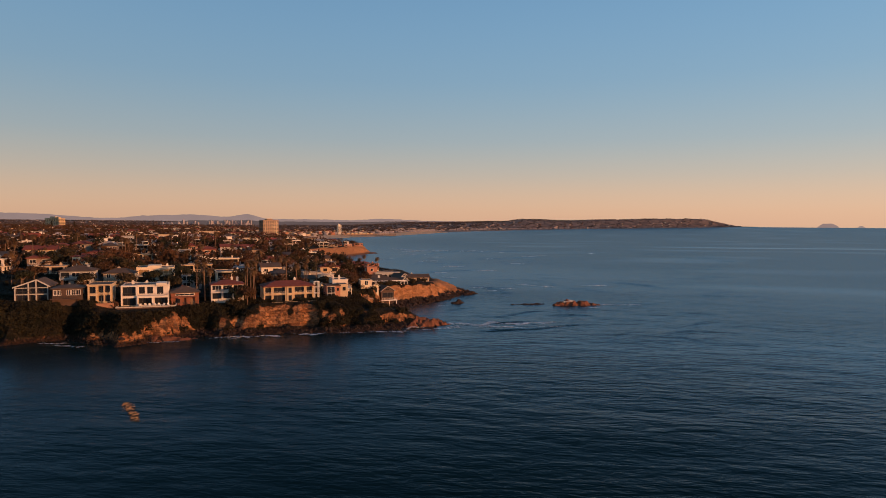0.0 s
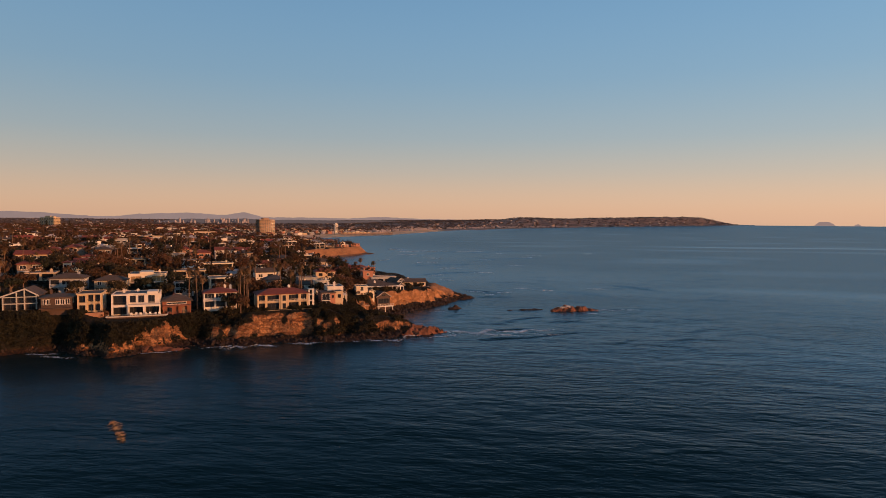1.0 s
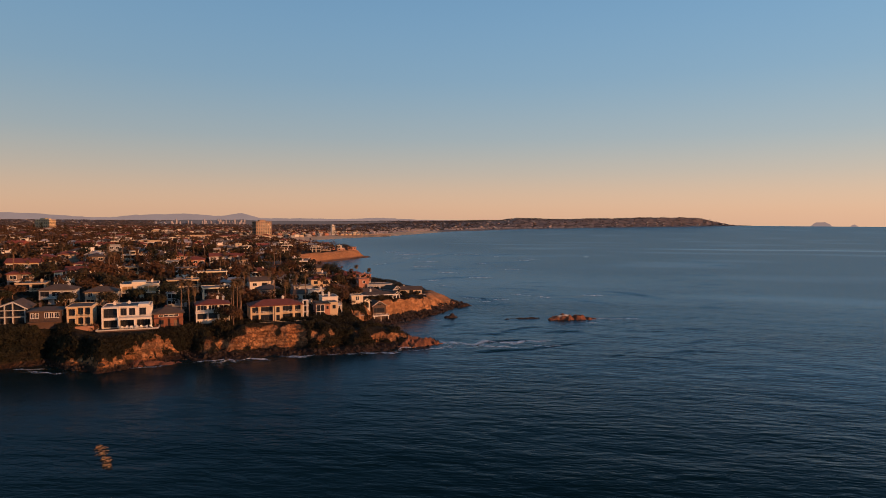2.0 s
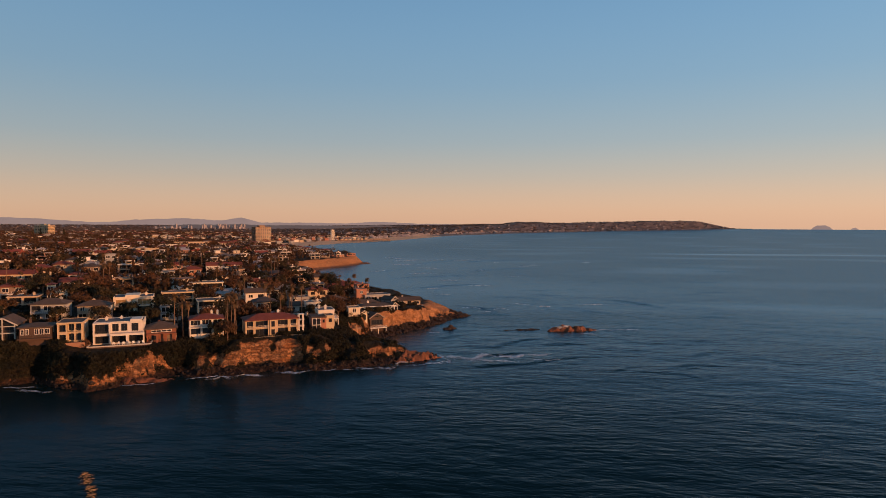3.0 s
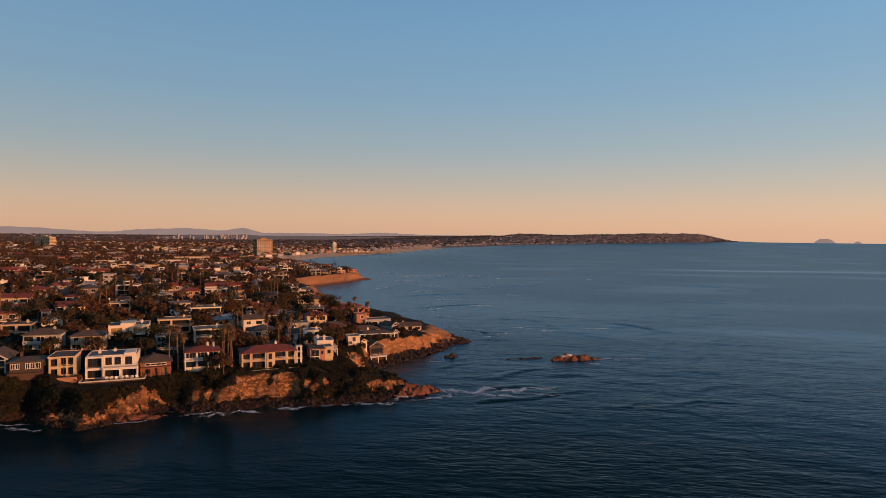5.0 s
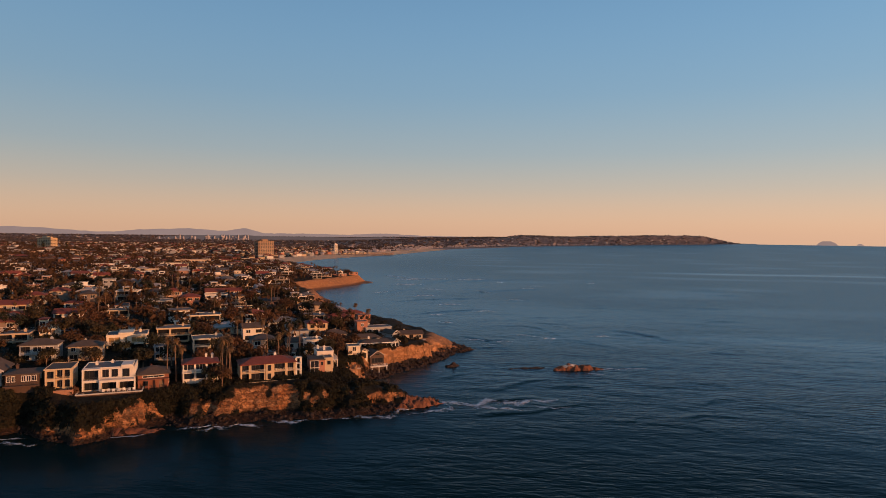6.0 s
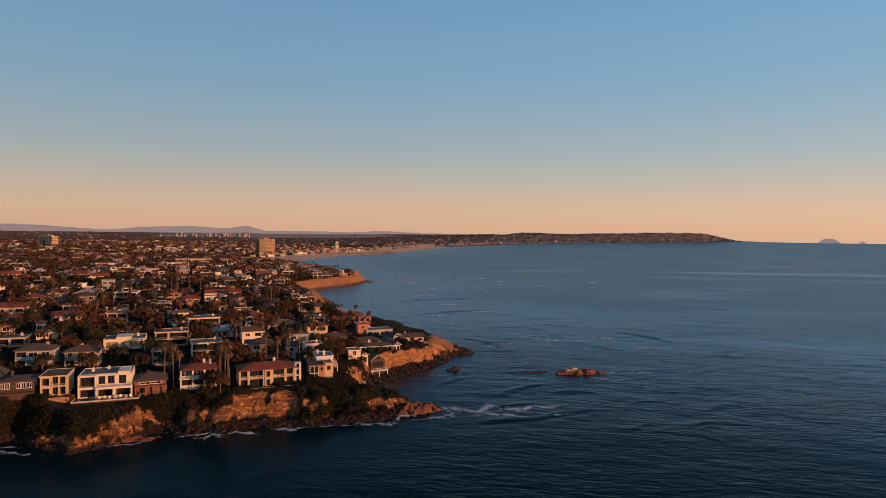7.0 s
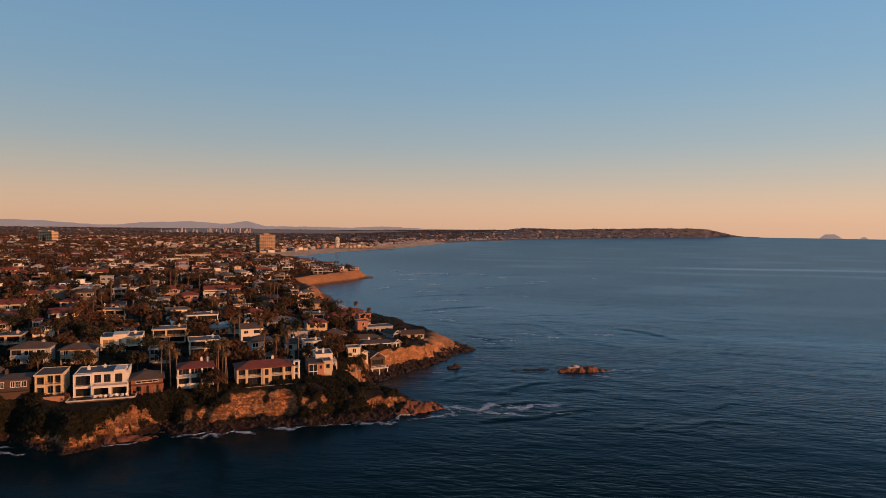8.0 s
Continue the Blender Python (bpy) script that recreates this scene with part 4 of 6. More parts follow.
def brown_bungalow():
    r = thing("brown_bungalow", pose(-152.6, 177.4, 13.2, 0, 0, 30) @ Matrix.Diagonal((0.90, 1, 1, 1)), "low brown house with white-framed picture windows", "house")
    walls(r, 0, 9.6, 0, 8, -2.5, 3.2, BROWN)
    hip_roof(r, 0, 9.6, 0, 8, 3.2, 0.9, SHINGLE, 0.7)
    for x, w in ((0.9, 1.1), (2.3, 1.1), (5.2, 1.3), (6.7, 1.3), (8.3, 1.5)):
        win(r, x, 0, 1.9, w, 1.8, 0)
    win(r, 9.6, 3, 1.9, 1.4, 1.5, 1)
    win(r, 0, 4, 1.9, 1.4, 1.5, 3)
    part("deck", boxes((-0.4, 10, -1.6, -0.004, -0.3, 0.0)), BROWN, r)
    rail(r, -0.2, 9.8, -1.5, 0, DARKTRIM)
    chimney(r, 2.4, 5.0, 3.3, 5.2, BROWN)


brown_bungalow()


def cream_block():
    r = thing("cream_house", pose(-143.4, 182.0, 11.2, 0, 0, 27) @ Matrix.Diagonal((0.76, 1, 1, 1)), "cream two-storey house with flat roof and loggias", "house")
    walls(r, 0, 9.2, 1.3, 10, -2.5, 6.2, CREAM)
    flat_roof(r, 0, 9.2, -0.2, 10, 6.2, SHINGLE, CREAM, 0.3, 0.25)
    part("floor_slab", boxes((0, 9.2, 0, 1.3, 3.0, 3.35)), CREAM, r)
    bay_frame(r, 0, 3.6, 0, 3.0, 0, 1.3, CREAM, 0.5, 2)
    bay_frame(r, 0, 3.6, 3.354, 6.1, 0, 1.3, CREAM, 0.5, 2)
    for z in (1.5, 4.7):
        win(r, 4.5, 1.3, z, 0.9, 2.0, 0, True, 1)
        win(r, 5.6, 1.3, z, 0.9, 2.0, 0, True, 1)
        win(r, 7.8, 1.3, z, 2.2, 2.1, 0, True, 2)
        win(r, 9.2, 5, z, 1.5, 1.5, 1)
    columns(r, (6.4, 9.0), 0.25, 0, 3.0, CREAM)
    columns(r, (6.4, 9.0), 0.25, 3.36, 6.1, CREAM)
    rail(r, 3.6, 9.0, 0.1, 3.35)
    part("terrace", boxes((-1, 10.5, -2.6, 0, -2.2, -0.05)), PAVER, r)
    part("terrace_wall", boxes((-1.2, 10.8, -2.9, -2.6, -1.0, 0.3)), PAVER, r)


cream_block()

brick = villa(-121.4, 194.8, 33, 9.2, 9, 1, "hip", BRICKRED, SHINGLE, "brick-red house with tall front windows and brown hipped roof", seed=3, sh=4.3)
part("porch_roof", boxes((0.1, 9.1, -2.0, -0.11, 2.85, 3.1)), BRICKRED, brick)
columns(brick, (0.4, 3.2, 6.0, 8.8), -1.75, -1.6, 2.85, BRICKRED, 0.38)
rail(brick, 0.4, 8.8, -1.75, 0.2, DARKTRIM)
win(brick, 4.6, 0, 3.7, 6.4, 0.8, 0, False, 4)


def tiled_beach_house():
    r = thing("white_house", pose(-109.9, 201.7, 10.9, 0, 0, 31), "white house with red tiled roof, upper gallery and shaded porch", "house")
    walls(r, 0, 11, 1.6, 9, -2.5, 5.2, WHITE)
    hip_roof(r, 0, 11, 0.2, 9, 5.2, 1.3, TILE, 0.5)
    part("gallery", boxes((-0.3, 11.3, -0.4, 1.6, 2.35, 2.6)), WHITE, r)
    rail(r, -0.2, 11.2, -0.32, 2.6, WHITE, 0.95)
    for a, b, k in ((0.3, 3.6, 3), (4.0, 7.2, 3), (7.6, 10.7, 2)):
        win(r, (a + b) / 2, 1.6, 4.0, b - a, 1.9, 0, False, k)
        win(r, (a + b) / 2, 1.6, 1.1, b - a - 0.3, 2.0, 0, True, 2)
    for x in (0.1, 3.8, 7.4, 10.9):
        part("column", boxes((x - 0.14, x + 0.14, -0.2, 0.08, -2.2, 2.35), (x - 0.1, x + 0.1, -0.2, 0.0, 2.6, 5.2)), WHITE, r)
    win(r, 11, 4.2, 4.0, 1.5, 1.5, 1)
    chimney(r, 7.4, 5.4, 5.6, 7.3, WHITE, 0.7)
    chimney(r, 9.4, 5.8, 5.4, 7.2, WHITE, 0.7)


tiled_beach_house()


def point_house():
    r = thing("sea_view_house", pose(-75.2, 226.6, 8.4, 0, 0, 26), "stepped terracotta and white house above the cove", "house")
    walls(r, 0, 5.4, 0, 9, -2.5, 5.6, PINK)
    walls(r, 5.404, 8.4, 0.6, 7, -2.5, 5.9, CREAM)
    walls(r, 3.4, 9.6, 7.004, 16, -2.5, 7.2, WHITE)
    flat_roof(r, 0, 5.4, 0, 9, 5.6, SHINGLE, BROWN, 0.2, 0.3)
    flat_roof(r, 5.4, 8.4, 0.6, 7, 5.92, GRAVEL, CREAM, 0.05, 0.25)
    flat_roof(r, 3.4, 9.6, 7.004, 16, 7.2, GRAVEL, WHITE, 0.15, 0.3)
    win(r, 1.75, 0, 3.0, 3.1, 4.8, 0, False, 2)
    part("floor_slab", boxes((0.1, 3.4, -0.5, -0.11, 2.75, 2.95)), WHITE, r)
    win(r, 4.4, 0, 4.2, 0.8, 1.2, 0, True, 1)
    win(r, 7.0, 0.6, 4.3, 1.2, 1.4, 0, True, 1)
    for y in (8.6, 11.4, 14.2):
        win(r, 9.6, y, 5.6, 1.8, 1.7, 1, True)
        win(r, 9.6, y, 2.4, 1.8, 1.9, 1, True)
    part("balcony", boxes((9.6, 11.4, 7.5, 15.6, 3.6, 3.8)), WHITE, r)
    rail(r, 11.3, 11.3, 7.6, 3.8, WHITE, 0.9, 15.5)
    for y in (7.8, 11.4, 15.2):
        part("column", boxes((11.1, 11.4, y, y + 0.3, -2.5, 3.6)), WHITE, r)
    chimney(r, 6.4, 9.4, 7.0, 8.7, WHITE)
    chimney(r, 4.4, 13.0, 7.0, 8.4, WHITE)


point_house()
def cliff_cottage(x, y, z, turn, w, d, h, wm, label, bay=True):
    """A small gable-fronted house with white bargeboards, corner boards and a glazed front on posts at the bluff's edge."""
    r = thing("cottage", pose(x, y, z, 0, 0, turn), label, "house", "cliff cottages")
    walls(r, 0, w, 0, d, -4.0, h, wm)
    rise = w * 0.34
    bm = bmesh.new()
    lo = [bm.verts.new(q) for q in ((-0.5, -0.5, h - 0.1), (w / 2, -0.5, h + rise), (w + 0.5, -0.5, h - 0.1), (-0.5, d + 0.4, h - 0.1), (w / 2, d + 0.4, h + rise), (w + 0.5, d + 0.4, h - 0.1))]
    up = [bm.verts.new((v.co.x, v.co.y, v.co.z + 0.22)) for v in lo]
    for q in ((0, 1, 4, 3), (1, 2, 5, 4)):
        bm.faces.new([up[k] for k in q]), bm.faces.new([lo[k] for k in q[::-1]])
    for a, b in ((0, 1), (1, 2), (5, 4), (4, 3), (2, 5), (3, 0)):
        bm.faces.new((lo[a], lo[b], up[b], up[a]))
    part("roof", bm, SHINGLE, r)
    for yy in (0.0, d - 0.15):
        bm = bmesh.new()
        v = [bm.verts.new(q) for q in ((0, yy, h), (w, yy, h), (w / 2, yy, h + rise), (0, yy + 0.15, h), (w, yy + 0.15, h), (w / 2, yy + 0.15, h + rise))]
        for q in ((0, 1, 2), (3, 5, 4), (0, 3, 4, 1), (1, 4, 5, 2), (2, 5, 3, 0)):
            bm.faces.new([v[k] for k in q])
        part("gable_wall", bm, wm, r)
    for sx in (-1, 1):
        bm = bmesh.new()
        a, b = Vector((w / 2 + sx * (w / 2 + 0.55), -0.58, h - 0.15)), Vector((w / 2, -0.58, h + rise + 0.1))
        v = [bm.verts.new(q + o) for o in (Vector((0, 0, 0)), Vector((0, 0.1, 0))) for q in (a, b, b + Vector((0, 0, 0.28)), a + Vector((0, 0, 0.28)))]
        for q in ((0, 1, 2, 3), (7, 6, 5, 4), (0, 4, 5, 1), (1, 5, 6, 2), (2, 6, 7, 3), (3, 7, 4, 0)):
            bm.faces.new([v[k] for k in q])
        bmesh.ops.recalc_face_normals(bm, faces=bm.faces[:])
        part("bargeboard", bm, CONCRETE, r, "weathered white bargeboard")
    win(r, w / 2, 0, h * 0.56, w - 1.2, min(2.2, h * 0.6), 0, True, 4)
    win(r, w / 2, 0, h + rise * 0.36, w * 0.3, rise * 0.4, 0, True, 2)
    for k in range(max(1, int(d / 3))):
        win(r, w, 1.5 + k * 3.0, h * 0.55, 1.7, 1.5, 1, k % 2 == 0)
    if bay:
        part("deck", boxes((-0.5, w + 0.9, -2.0, -0.02, -0.25, 0)), TRIM, r)
        rail(r, -0.4, w + 0.8, -1.9, 0, TRIM)
        for xx in (0.0, w / 2, w + 0.4):
            part("post", boxes((xx, xx + 0.22, -1.9, -1.68, -4.0, -0.25)), TRIM, r)
    return r




def veranda_house(x, y, z, turn, w, d, h, label):
    """A long low house behind a white colonnade with a railing, under a broad dark roof."""
    r = thing("veranda_house", pose(x, y, z, 0, 0, turn), label, "house")
    walls(r, 0, w, 2.2, d, -3.5, h, BROWN)
    part("porch_floor", boxes((-0.2, w + 0.2, -0.2, 2.196, -3.5, 0.0)), TRIM, r)
    k = int(w / 1.9)
    for i in range(k + 1):
        xx = 0.1 + i * (w - 0.2) / k
        part("column", boxes((xx - 0.13, xx + 0.13, 0.0, 0.26, 0, h)), TRIM, r)
    part("fascia", boxes((-0.5, w + 0.5, -0.45, -0.25, h - 0.02, h + 0.3)), TRIM, r, "white painted fascia board")
    hip_roof(r, 0, w, 0.4, d, h + 0.004, 1.1, SHINGLE, 0.6)
    rail(r, 0.2, w - 0.2, 0.05, 0.0, TRIM, 0.9)
    for i in range(k // 2):
        win(r, (i + 0.5) * w / (k // 2), 2.2, h * 0.55, 2.2, h * 0.62, 0, False, 2)
    win(r, w, d * 0.6, h * 0.55, 1.8, 1.4, 1)
    chimney(r, w * 0.3, d * 0.6, h + 0.5, h + 2.1, WHITE)
    return r


veranda_house(-70.2, 279.0, 8.3, 29, 16.5, 8, 2.7, "long dark house with white colonnade on the headland")
cliff_cottage(-57.2, 286.2, 8.2, 58, 4.6, 8, 2.5, GREY, "white-boarded gable house at the bluff's edge", False)
cliff_cottage(-62.6, 312.5, 7.8, 52, 4.6, 8, 2.6, GREY, "white-trimmed gable house on the headland", False)
villa(-59.2, 314.4, 20, 11.5, 7, 1, "gable", TAN, SHINGLE, "low tan house with dark gabled roof near the tip", z=7.4, seed=10, sh=2.5)
villa(-78.6, 322, 32, 14, 8, 1, "flat", GREY, GRAVEL, "long low grey flat-roofed house on the headland", z=8.2, seed=11, chim=False, sh=3.3)
villa(-83.0, 321.0, 30, 5.5, 6, 2, "flat", PINK, GRAVEL, "narrow terracotta house beside a palm", z=8.6, seed=43, sh=3.0, chim=False)
villa(-70.6, 261.0, 24, 5.0, 6, 2, "flat", OFFWHITE, GRAVEL, "small cream house with dark windows above the cove", z=8.0, seed=42, sh=2.5, chim=False)
cliff_cottage(-66.2, 265.4, 6.0, 34, 2.8, 6, 4.4, OFFWHITE, "narrow pale house above the boulder shore", False)
cliff_cottage(-63.0, 268.4, 3.6, 36, 6.4, 8, 4.0, BROWN, "brown gabled boathouse with white posts at the bluff's foot")
villa(-76.5, 290, 29, 13, 7, 1, "hip", GREY, SHINGLE, "low grey house with wide dark roof", z=8.6, seed=8, chim=False, sh=2.6)
villa(-172.0, 204.6, 22, 11, 8, 2, "hip", GREY, SHINGLE, "grey two-storey house with white porch posts and dark roof", z=14.0, seed=12, balcony=True, sh=2.9)
villa(-158.6, 210.8, 25, 10.4, 7.5, 2, "hip", TAN, SHINGLE, "tan house with veranda, wide eaves and pale chimney", z=13.8, seed=13, balcony=True, sh=2.45)
big_white = modern(-158.6, 231.2, 30, 14.5, 11, OFFWHITE, "big warm-white flat-roofed house with wide window bands", z=12.8, cuts=(0.0, 0.38, 0.55, 1.0), sh=3.3, deep=0.6, pale=2, over=0.05)
walls(big_white, 4.2, 9.4, 0.9, 9.5, 6.76, 7.5, OFFWHITE, "raised roof storey")
modern(-150.5, 252, 30, 12.5, 9, CREAM, "cream house with long projecting terraces", z=13.7, cuts=(0.0, 0.4, 1.0), sh=2.8)
modern(-156, 288, 30, 13.5, 10, OFFWHITE, "white cubic house with one broad upper window", cuts=(0.0, 0.3, 1.0), sh=3.1, deep=0.8)
modern(-127.8, 240.4, 32, 11, 9, OFFWHITE, "white flat-roofed house with balcony among palms", cuts=(0.0, 0.55, 1.0), sh=2.8, pent=False)
# grey walls: the shade on this house is put into its colour
villa(-135.2, 225.6, 27, 7.2, 6, 2, "flat", GREY, GRAVEL, "small house shaded by garden trees, walls greyed for the shade", seed=18, sh=2.5, chim=False)
villa(-122, 272, 32, 9, 8, 2, "gable", WHITE, SHINGLE, "white gabled house among dark trees", seed=19)
villa(-198, 244, 30, 2.6, 5, 2, "hip", OFFWHITE, TILE, "tall golden house tower with red roof", z=16.4, seed=20, sh=3.2, chim=False)
villa(-195.4, 245.6, 30, 4.0, 5, 1, "gable", OFFWHITE, TILE, "golden house wing with red roof", z=16.4, seed=21, chim=False, sh=4.6)
modern(-198.5, 224, 28, 10, 8, TAN, "tan flat-roofed house with upper terrace", z=14.2, cuts=(0.0, 0.5, 1.0), sh=2.8)
modern(-196, 285, 30, 8.5, 8, CREAM, "cream two-storey house with tall glazing", cuts=(0.0, 0.5, 1.0), sh=2.9)
villa(-222, 281, 28, 12, 9, 1, "gable", WHITE, TILE, "white house with red gabled roof", seed=24)
villa(-250, 276, 28, 14, 9, 2, "gable", CREAM, TILE, "cream house with red roof", seed=25)
villa(-209, 330, 30, 13, 9, 1, "hip", MIXED, SHINGLE, "low house with brown roof", seed=26)
villa(-126, 309, 30, 15, 9, 1, "hip", GREY, GRAVEL, "grey house with slate-blue roof", seed=27)
villa(-136, 378, 20, 16, 9, 1, "hip", TAN, SHINGLE, "low tan house near the shore", seed=28)
villa(-106, 344, 30, 13, 8, 1, "hip", TAN, TILE, "tan house with red tiled roof", seed=29)
villa(-90, 349, 30, 7, 7, 2, "flat", PINK, GRAVEL, "terracotta two-storey house by tall palms", z=8.5, seed=30)
villa(-88, 258, 28, 10, 8, 2, "flat", WHITE, GRAVEL, "white house behind the cove", z=9.5, seed=31, upper=0.7)
villa(-92, 294, 30, 11, 8, 1, "hip", MIXED, SHINGLE, "low house under trees on the point road", z=9, seed=32)

villa(-86, 275, 30, 9, 7, 1, "hip", GREY, GRAVEL, "small grey house under trees on the point", z=9, seed=33)
villa(-88, 331, 30, 9, 8, 1, "flat", MIXED, GRAVEL, "flat-roofed house on the point road", z=8.8, seed=35)
villa(-104, 305, 30, 10, 8, 2, "hip", CREAM, TILE, "cream house with red roof among trees", z=9.6, seed=36)
villa(-100, 268, 28, 8, 7, 1, "gable", WHITE, SHINGLE, "small white cottage among palms", z=9.6, seed=37)

# houses that stand out on the slope above
NEAR_SLOPE = (
        (-200.4, 326, 10.6, 8, 2, "flat", GREY, GRAVEL, 3.0, "slate-grey two-storey house on the slope"),
        (-198.6, 352, 11.0, 8, 2, "hip", PINK, TILE, 2.7, "terracotta house with red tiled roof"),
        (-250.8, 376, 8.6, 7, 1, "flat", OFFWHITE, GRAVEL, 3.4, "small bright cream house with flat roof"),
        (-272.1, 385, 7.2, 8, 3, "flat", GREY, GRAVEL, 3.2, "tall narrow grey house above its neighbours"),
        (-344, 529, 19, 9, 2, "flat", CREAM, GRAVEL, 3.2, "wide cream apartment house with flat roof"),
        (-419, 570, 20, 10, 2, "flat", WHITE, GRAVEL, 3.4, "long white two-storey house with flat roof"),
        (-270.6, 319, 9.3, 8, 2, "hip", CREAM, TILE, 2.6, "cream house under a bright red hipped roof"),
        (-251, 287, 11.8, 8, 1, "flat", TAN, GRAVEL, 3.2, "tan single-storey house with flat roof"),
        (-385, 619, 28, 12, 2, "flat", WHITE, GRAVEL, 3.4, "long white flat-roofed apartment row"),
        (-412, 707, 40, 14, 2, "flat", TAN, GRAVEL, 3.6, "very long tan flat-roofed building"))
FAR_SLOPE = (
        (-243.7, 315, 7.8, 7, 1, "hip", WHITE, TILE, 2.9, "small white house with red roof"),
        (-192.6, 370, 13, 8, 2, "flat", WHITE, GRAVEL, 2.8, "white house with long flat roof"),
        (-195.1, 400, 10.7, 8, 2, "gable", PINK, TILE, 2.6, "brick-coloured two-storey house with gabled red roof"),
        (-120.6, 279, 5.4, 6, 2, "flat", OFFWHITE, GRAVEL, 2.6, "narrow cream house among trees"),
        (-107.6, 290, 9.2, 8, 1, "flat", GREY, GRAVEL, 3.0, "low blue-grey house among trees"),
        (-160.8, 345.4, 10.8, 8, 1, "flat", OFFWHITE, GRAVEL, 3.0, "bright low house with flat roof"),
        (-148.6, 353, 7.9, 7, 1, "gable", WHITE, SHINGLE, 2.8, "white low house with brown gable"),
        (-105.7, 364, 15.5, 8, 1, "hip", BRICKRED, TILE, 2.6, "long low house with broad red roof near the shore"))
for x, y, w, d, fl, rf, wm, rm, sh, label in NEAR_SLOPE + FAR_SLOPE:
    villa(x, y, 30, w, d, fl, rf, wm, rm, label, seed=int(-x), sh=sh, chim=rf != "flat", rich=False)

# garden walls above the cove
for x, y, t, w, h, z in ((-66.0, 250.6, 14, 3.4, 2.6, 3.6), (-52.5, 296, 62, 11, 0.9, 7.6), (-48.5, 309, 75, 8, 0.8, 6.8)):
    g = thing("garden_wall", pose(x, y, z, 0, 0, t), "ochre retaining wall of a garden above the cove", "wall", "garden walls")
    part("wall", boxes((0, w, 0, 0.7, -3, h)), OCHRE, g)
    part("coping", boxes((-0.1, w + 0.1, -0.1, 0.8, h, h + 0.18)), CONCRETE, g)

HERO = [(o.location.x, o.location.y, o.matrix_basis) for o in scene.objects if o.get("category") == "house"]
hero_front = np.array([tuple((m @ Vector((5, -6, 0))).xy) for _, _, m in HERO])
hero_xy = np.array([tuple((m @ Vector((6, 5, 0))).xy) for _, _, m in HERO] + [(-196, 246), (-172, 228)])

# ---- the town behind: rows of houses along sloping streets ----
SPECS = [(11, 8, 1, "hip", 1.0), (12, 9, 2, "flat", 0.7), (9, 8, 2, "hip", 1.0), (13, 8, 1, "gable", 1.0), (10, 10, 2, "flat", 1.0), (12, 7, 1, "flat", 1.0),
         (11, 9, 2, "gable", 1.0), (8, 11, 2, "hip", 1.0), (14, 9, 1, "hip", 1.0), (10, 8, 2, "flat", 0.6)]
U, V = np.array((math.cos(radians(30)), math.sin(radians(30)))), np.array((-math.sin(radians(30)), math.cos(radians(30))))
rnd = random.Random(7)
sites = []
for iv in range(-30, 140):
    for iu in range(-160, 30):
        p = np.array((-130.0, 200.0)) + V * (iv * 19.5 + (5 if iv % 2 else 0)) + U * (iu * 17.5 + rnd.uniform(-5, 5)) + V * rnd.uniform(-4, 4)
        if rnd.random() < (0.33 if math.hypot(p[0], p[1]) < 900 else 0.45) + (0.22 if math.hypot(p[0], p[1]) > 480 and p[0] < -0.62 * p[1] else 0):
            continue
        sites.append((p[0], p[1], iv))
S = np.array(sites)
dS = inland(S[:, 0], S[:, 1])
angS = np.degrees(np.arctan2(S[:, 0], S[:, 1]))
rS = np.hypot(S[:, 0], S[:, 1])
ok = (dS > np.where(S[:, 1] > 1000, 75, np.where((S[:, 1] > 450) & (S[:, 1] < 620), 28, 22))) & (angS > -47) & (rS < 2450) & (S[:, 1] > 165)
ok &= np.array([np.min(np.hypot(hero_xy[:, 0] - a, hero_xy[:, 1] - b)) > (13.5 if r < 450 else 16) if r < 850 else True for a, b, r in zip(S[:, 0], S[:, 1], rS)])
front = (S[:, 0] > -168) & (S[:, 0] < -112) & (S[:, 1] < 262) | (S[:, 0] > -203) & (S[:, 0] < -165) & (S[:, 1] < 236)
ok &= ~front & ~((S[:, 0] > -194) & (S[:, 0] < -162) & (S[:, 1] > 232) & (S[:, 1] < 266))
S, rS = S[ok], rS[ok]
order = np.argsort(rS)
near_sites = S[order][:180]
far_sites = S[order][180:]
KINDS = {0: "low stucco house with hipped roof", 1: "stepped flat-roofed stucco house", 2: "two-storey hipped-roof house", 3: "low gabled house", 4: "cubic two-storey house",
         5: "low flat-roofed house", 6: "two-storey gabled house", 7: "narrow two-storey hipped house", 8: "wide low hipped-roof house", 9: "small stepped flat-roofed house"}
made = {}
zs = ground(near_sites[:, 0], near_sites[:, 1], False)
for (x, y, iv), z in zip(near_sites, zs):
    k = rnd.randrange(len(SPECS))
    w, d, fl, rf, up = SPECS[k]
    turn = 30 + rnd.uniform(-9, 9) + (90 if rnd.random() < 0.25 else 0)
    m = pose(x, y, z, 0, 0, turn) @ Matrix.Translation((-w / 2, -d / 2, 0))
    if k not in made and k in (1, 4):
        made[k] = modern(0, 0, 0, w, d, MIXED, KINDS[k] + " among garden trees", z=0, cuts=(0.0, 0.6, 1.0) if k == 1 else (0.0, 0.45, 1.0), pent=k == 1, group="town houses", sh=2.9, name="house")
        made[k].matrix_basis = m
    elif k not in made:
        made[k] = villa(0, 0, 0, w, d, fl, rf, MIXED, ROOFS, KINDS[k] + " among garden trees", z=0, seed=50 + k, upper=up, group="town houses", rich=False, balcony=k in (2, 4))
        made[k].matrix_basis = m
    else:
        copy_thing(made[k], m)


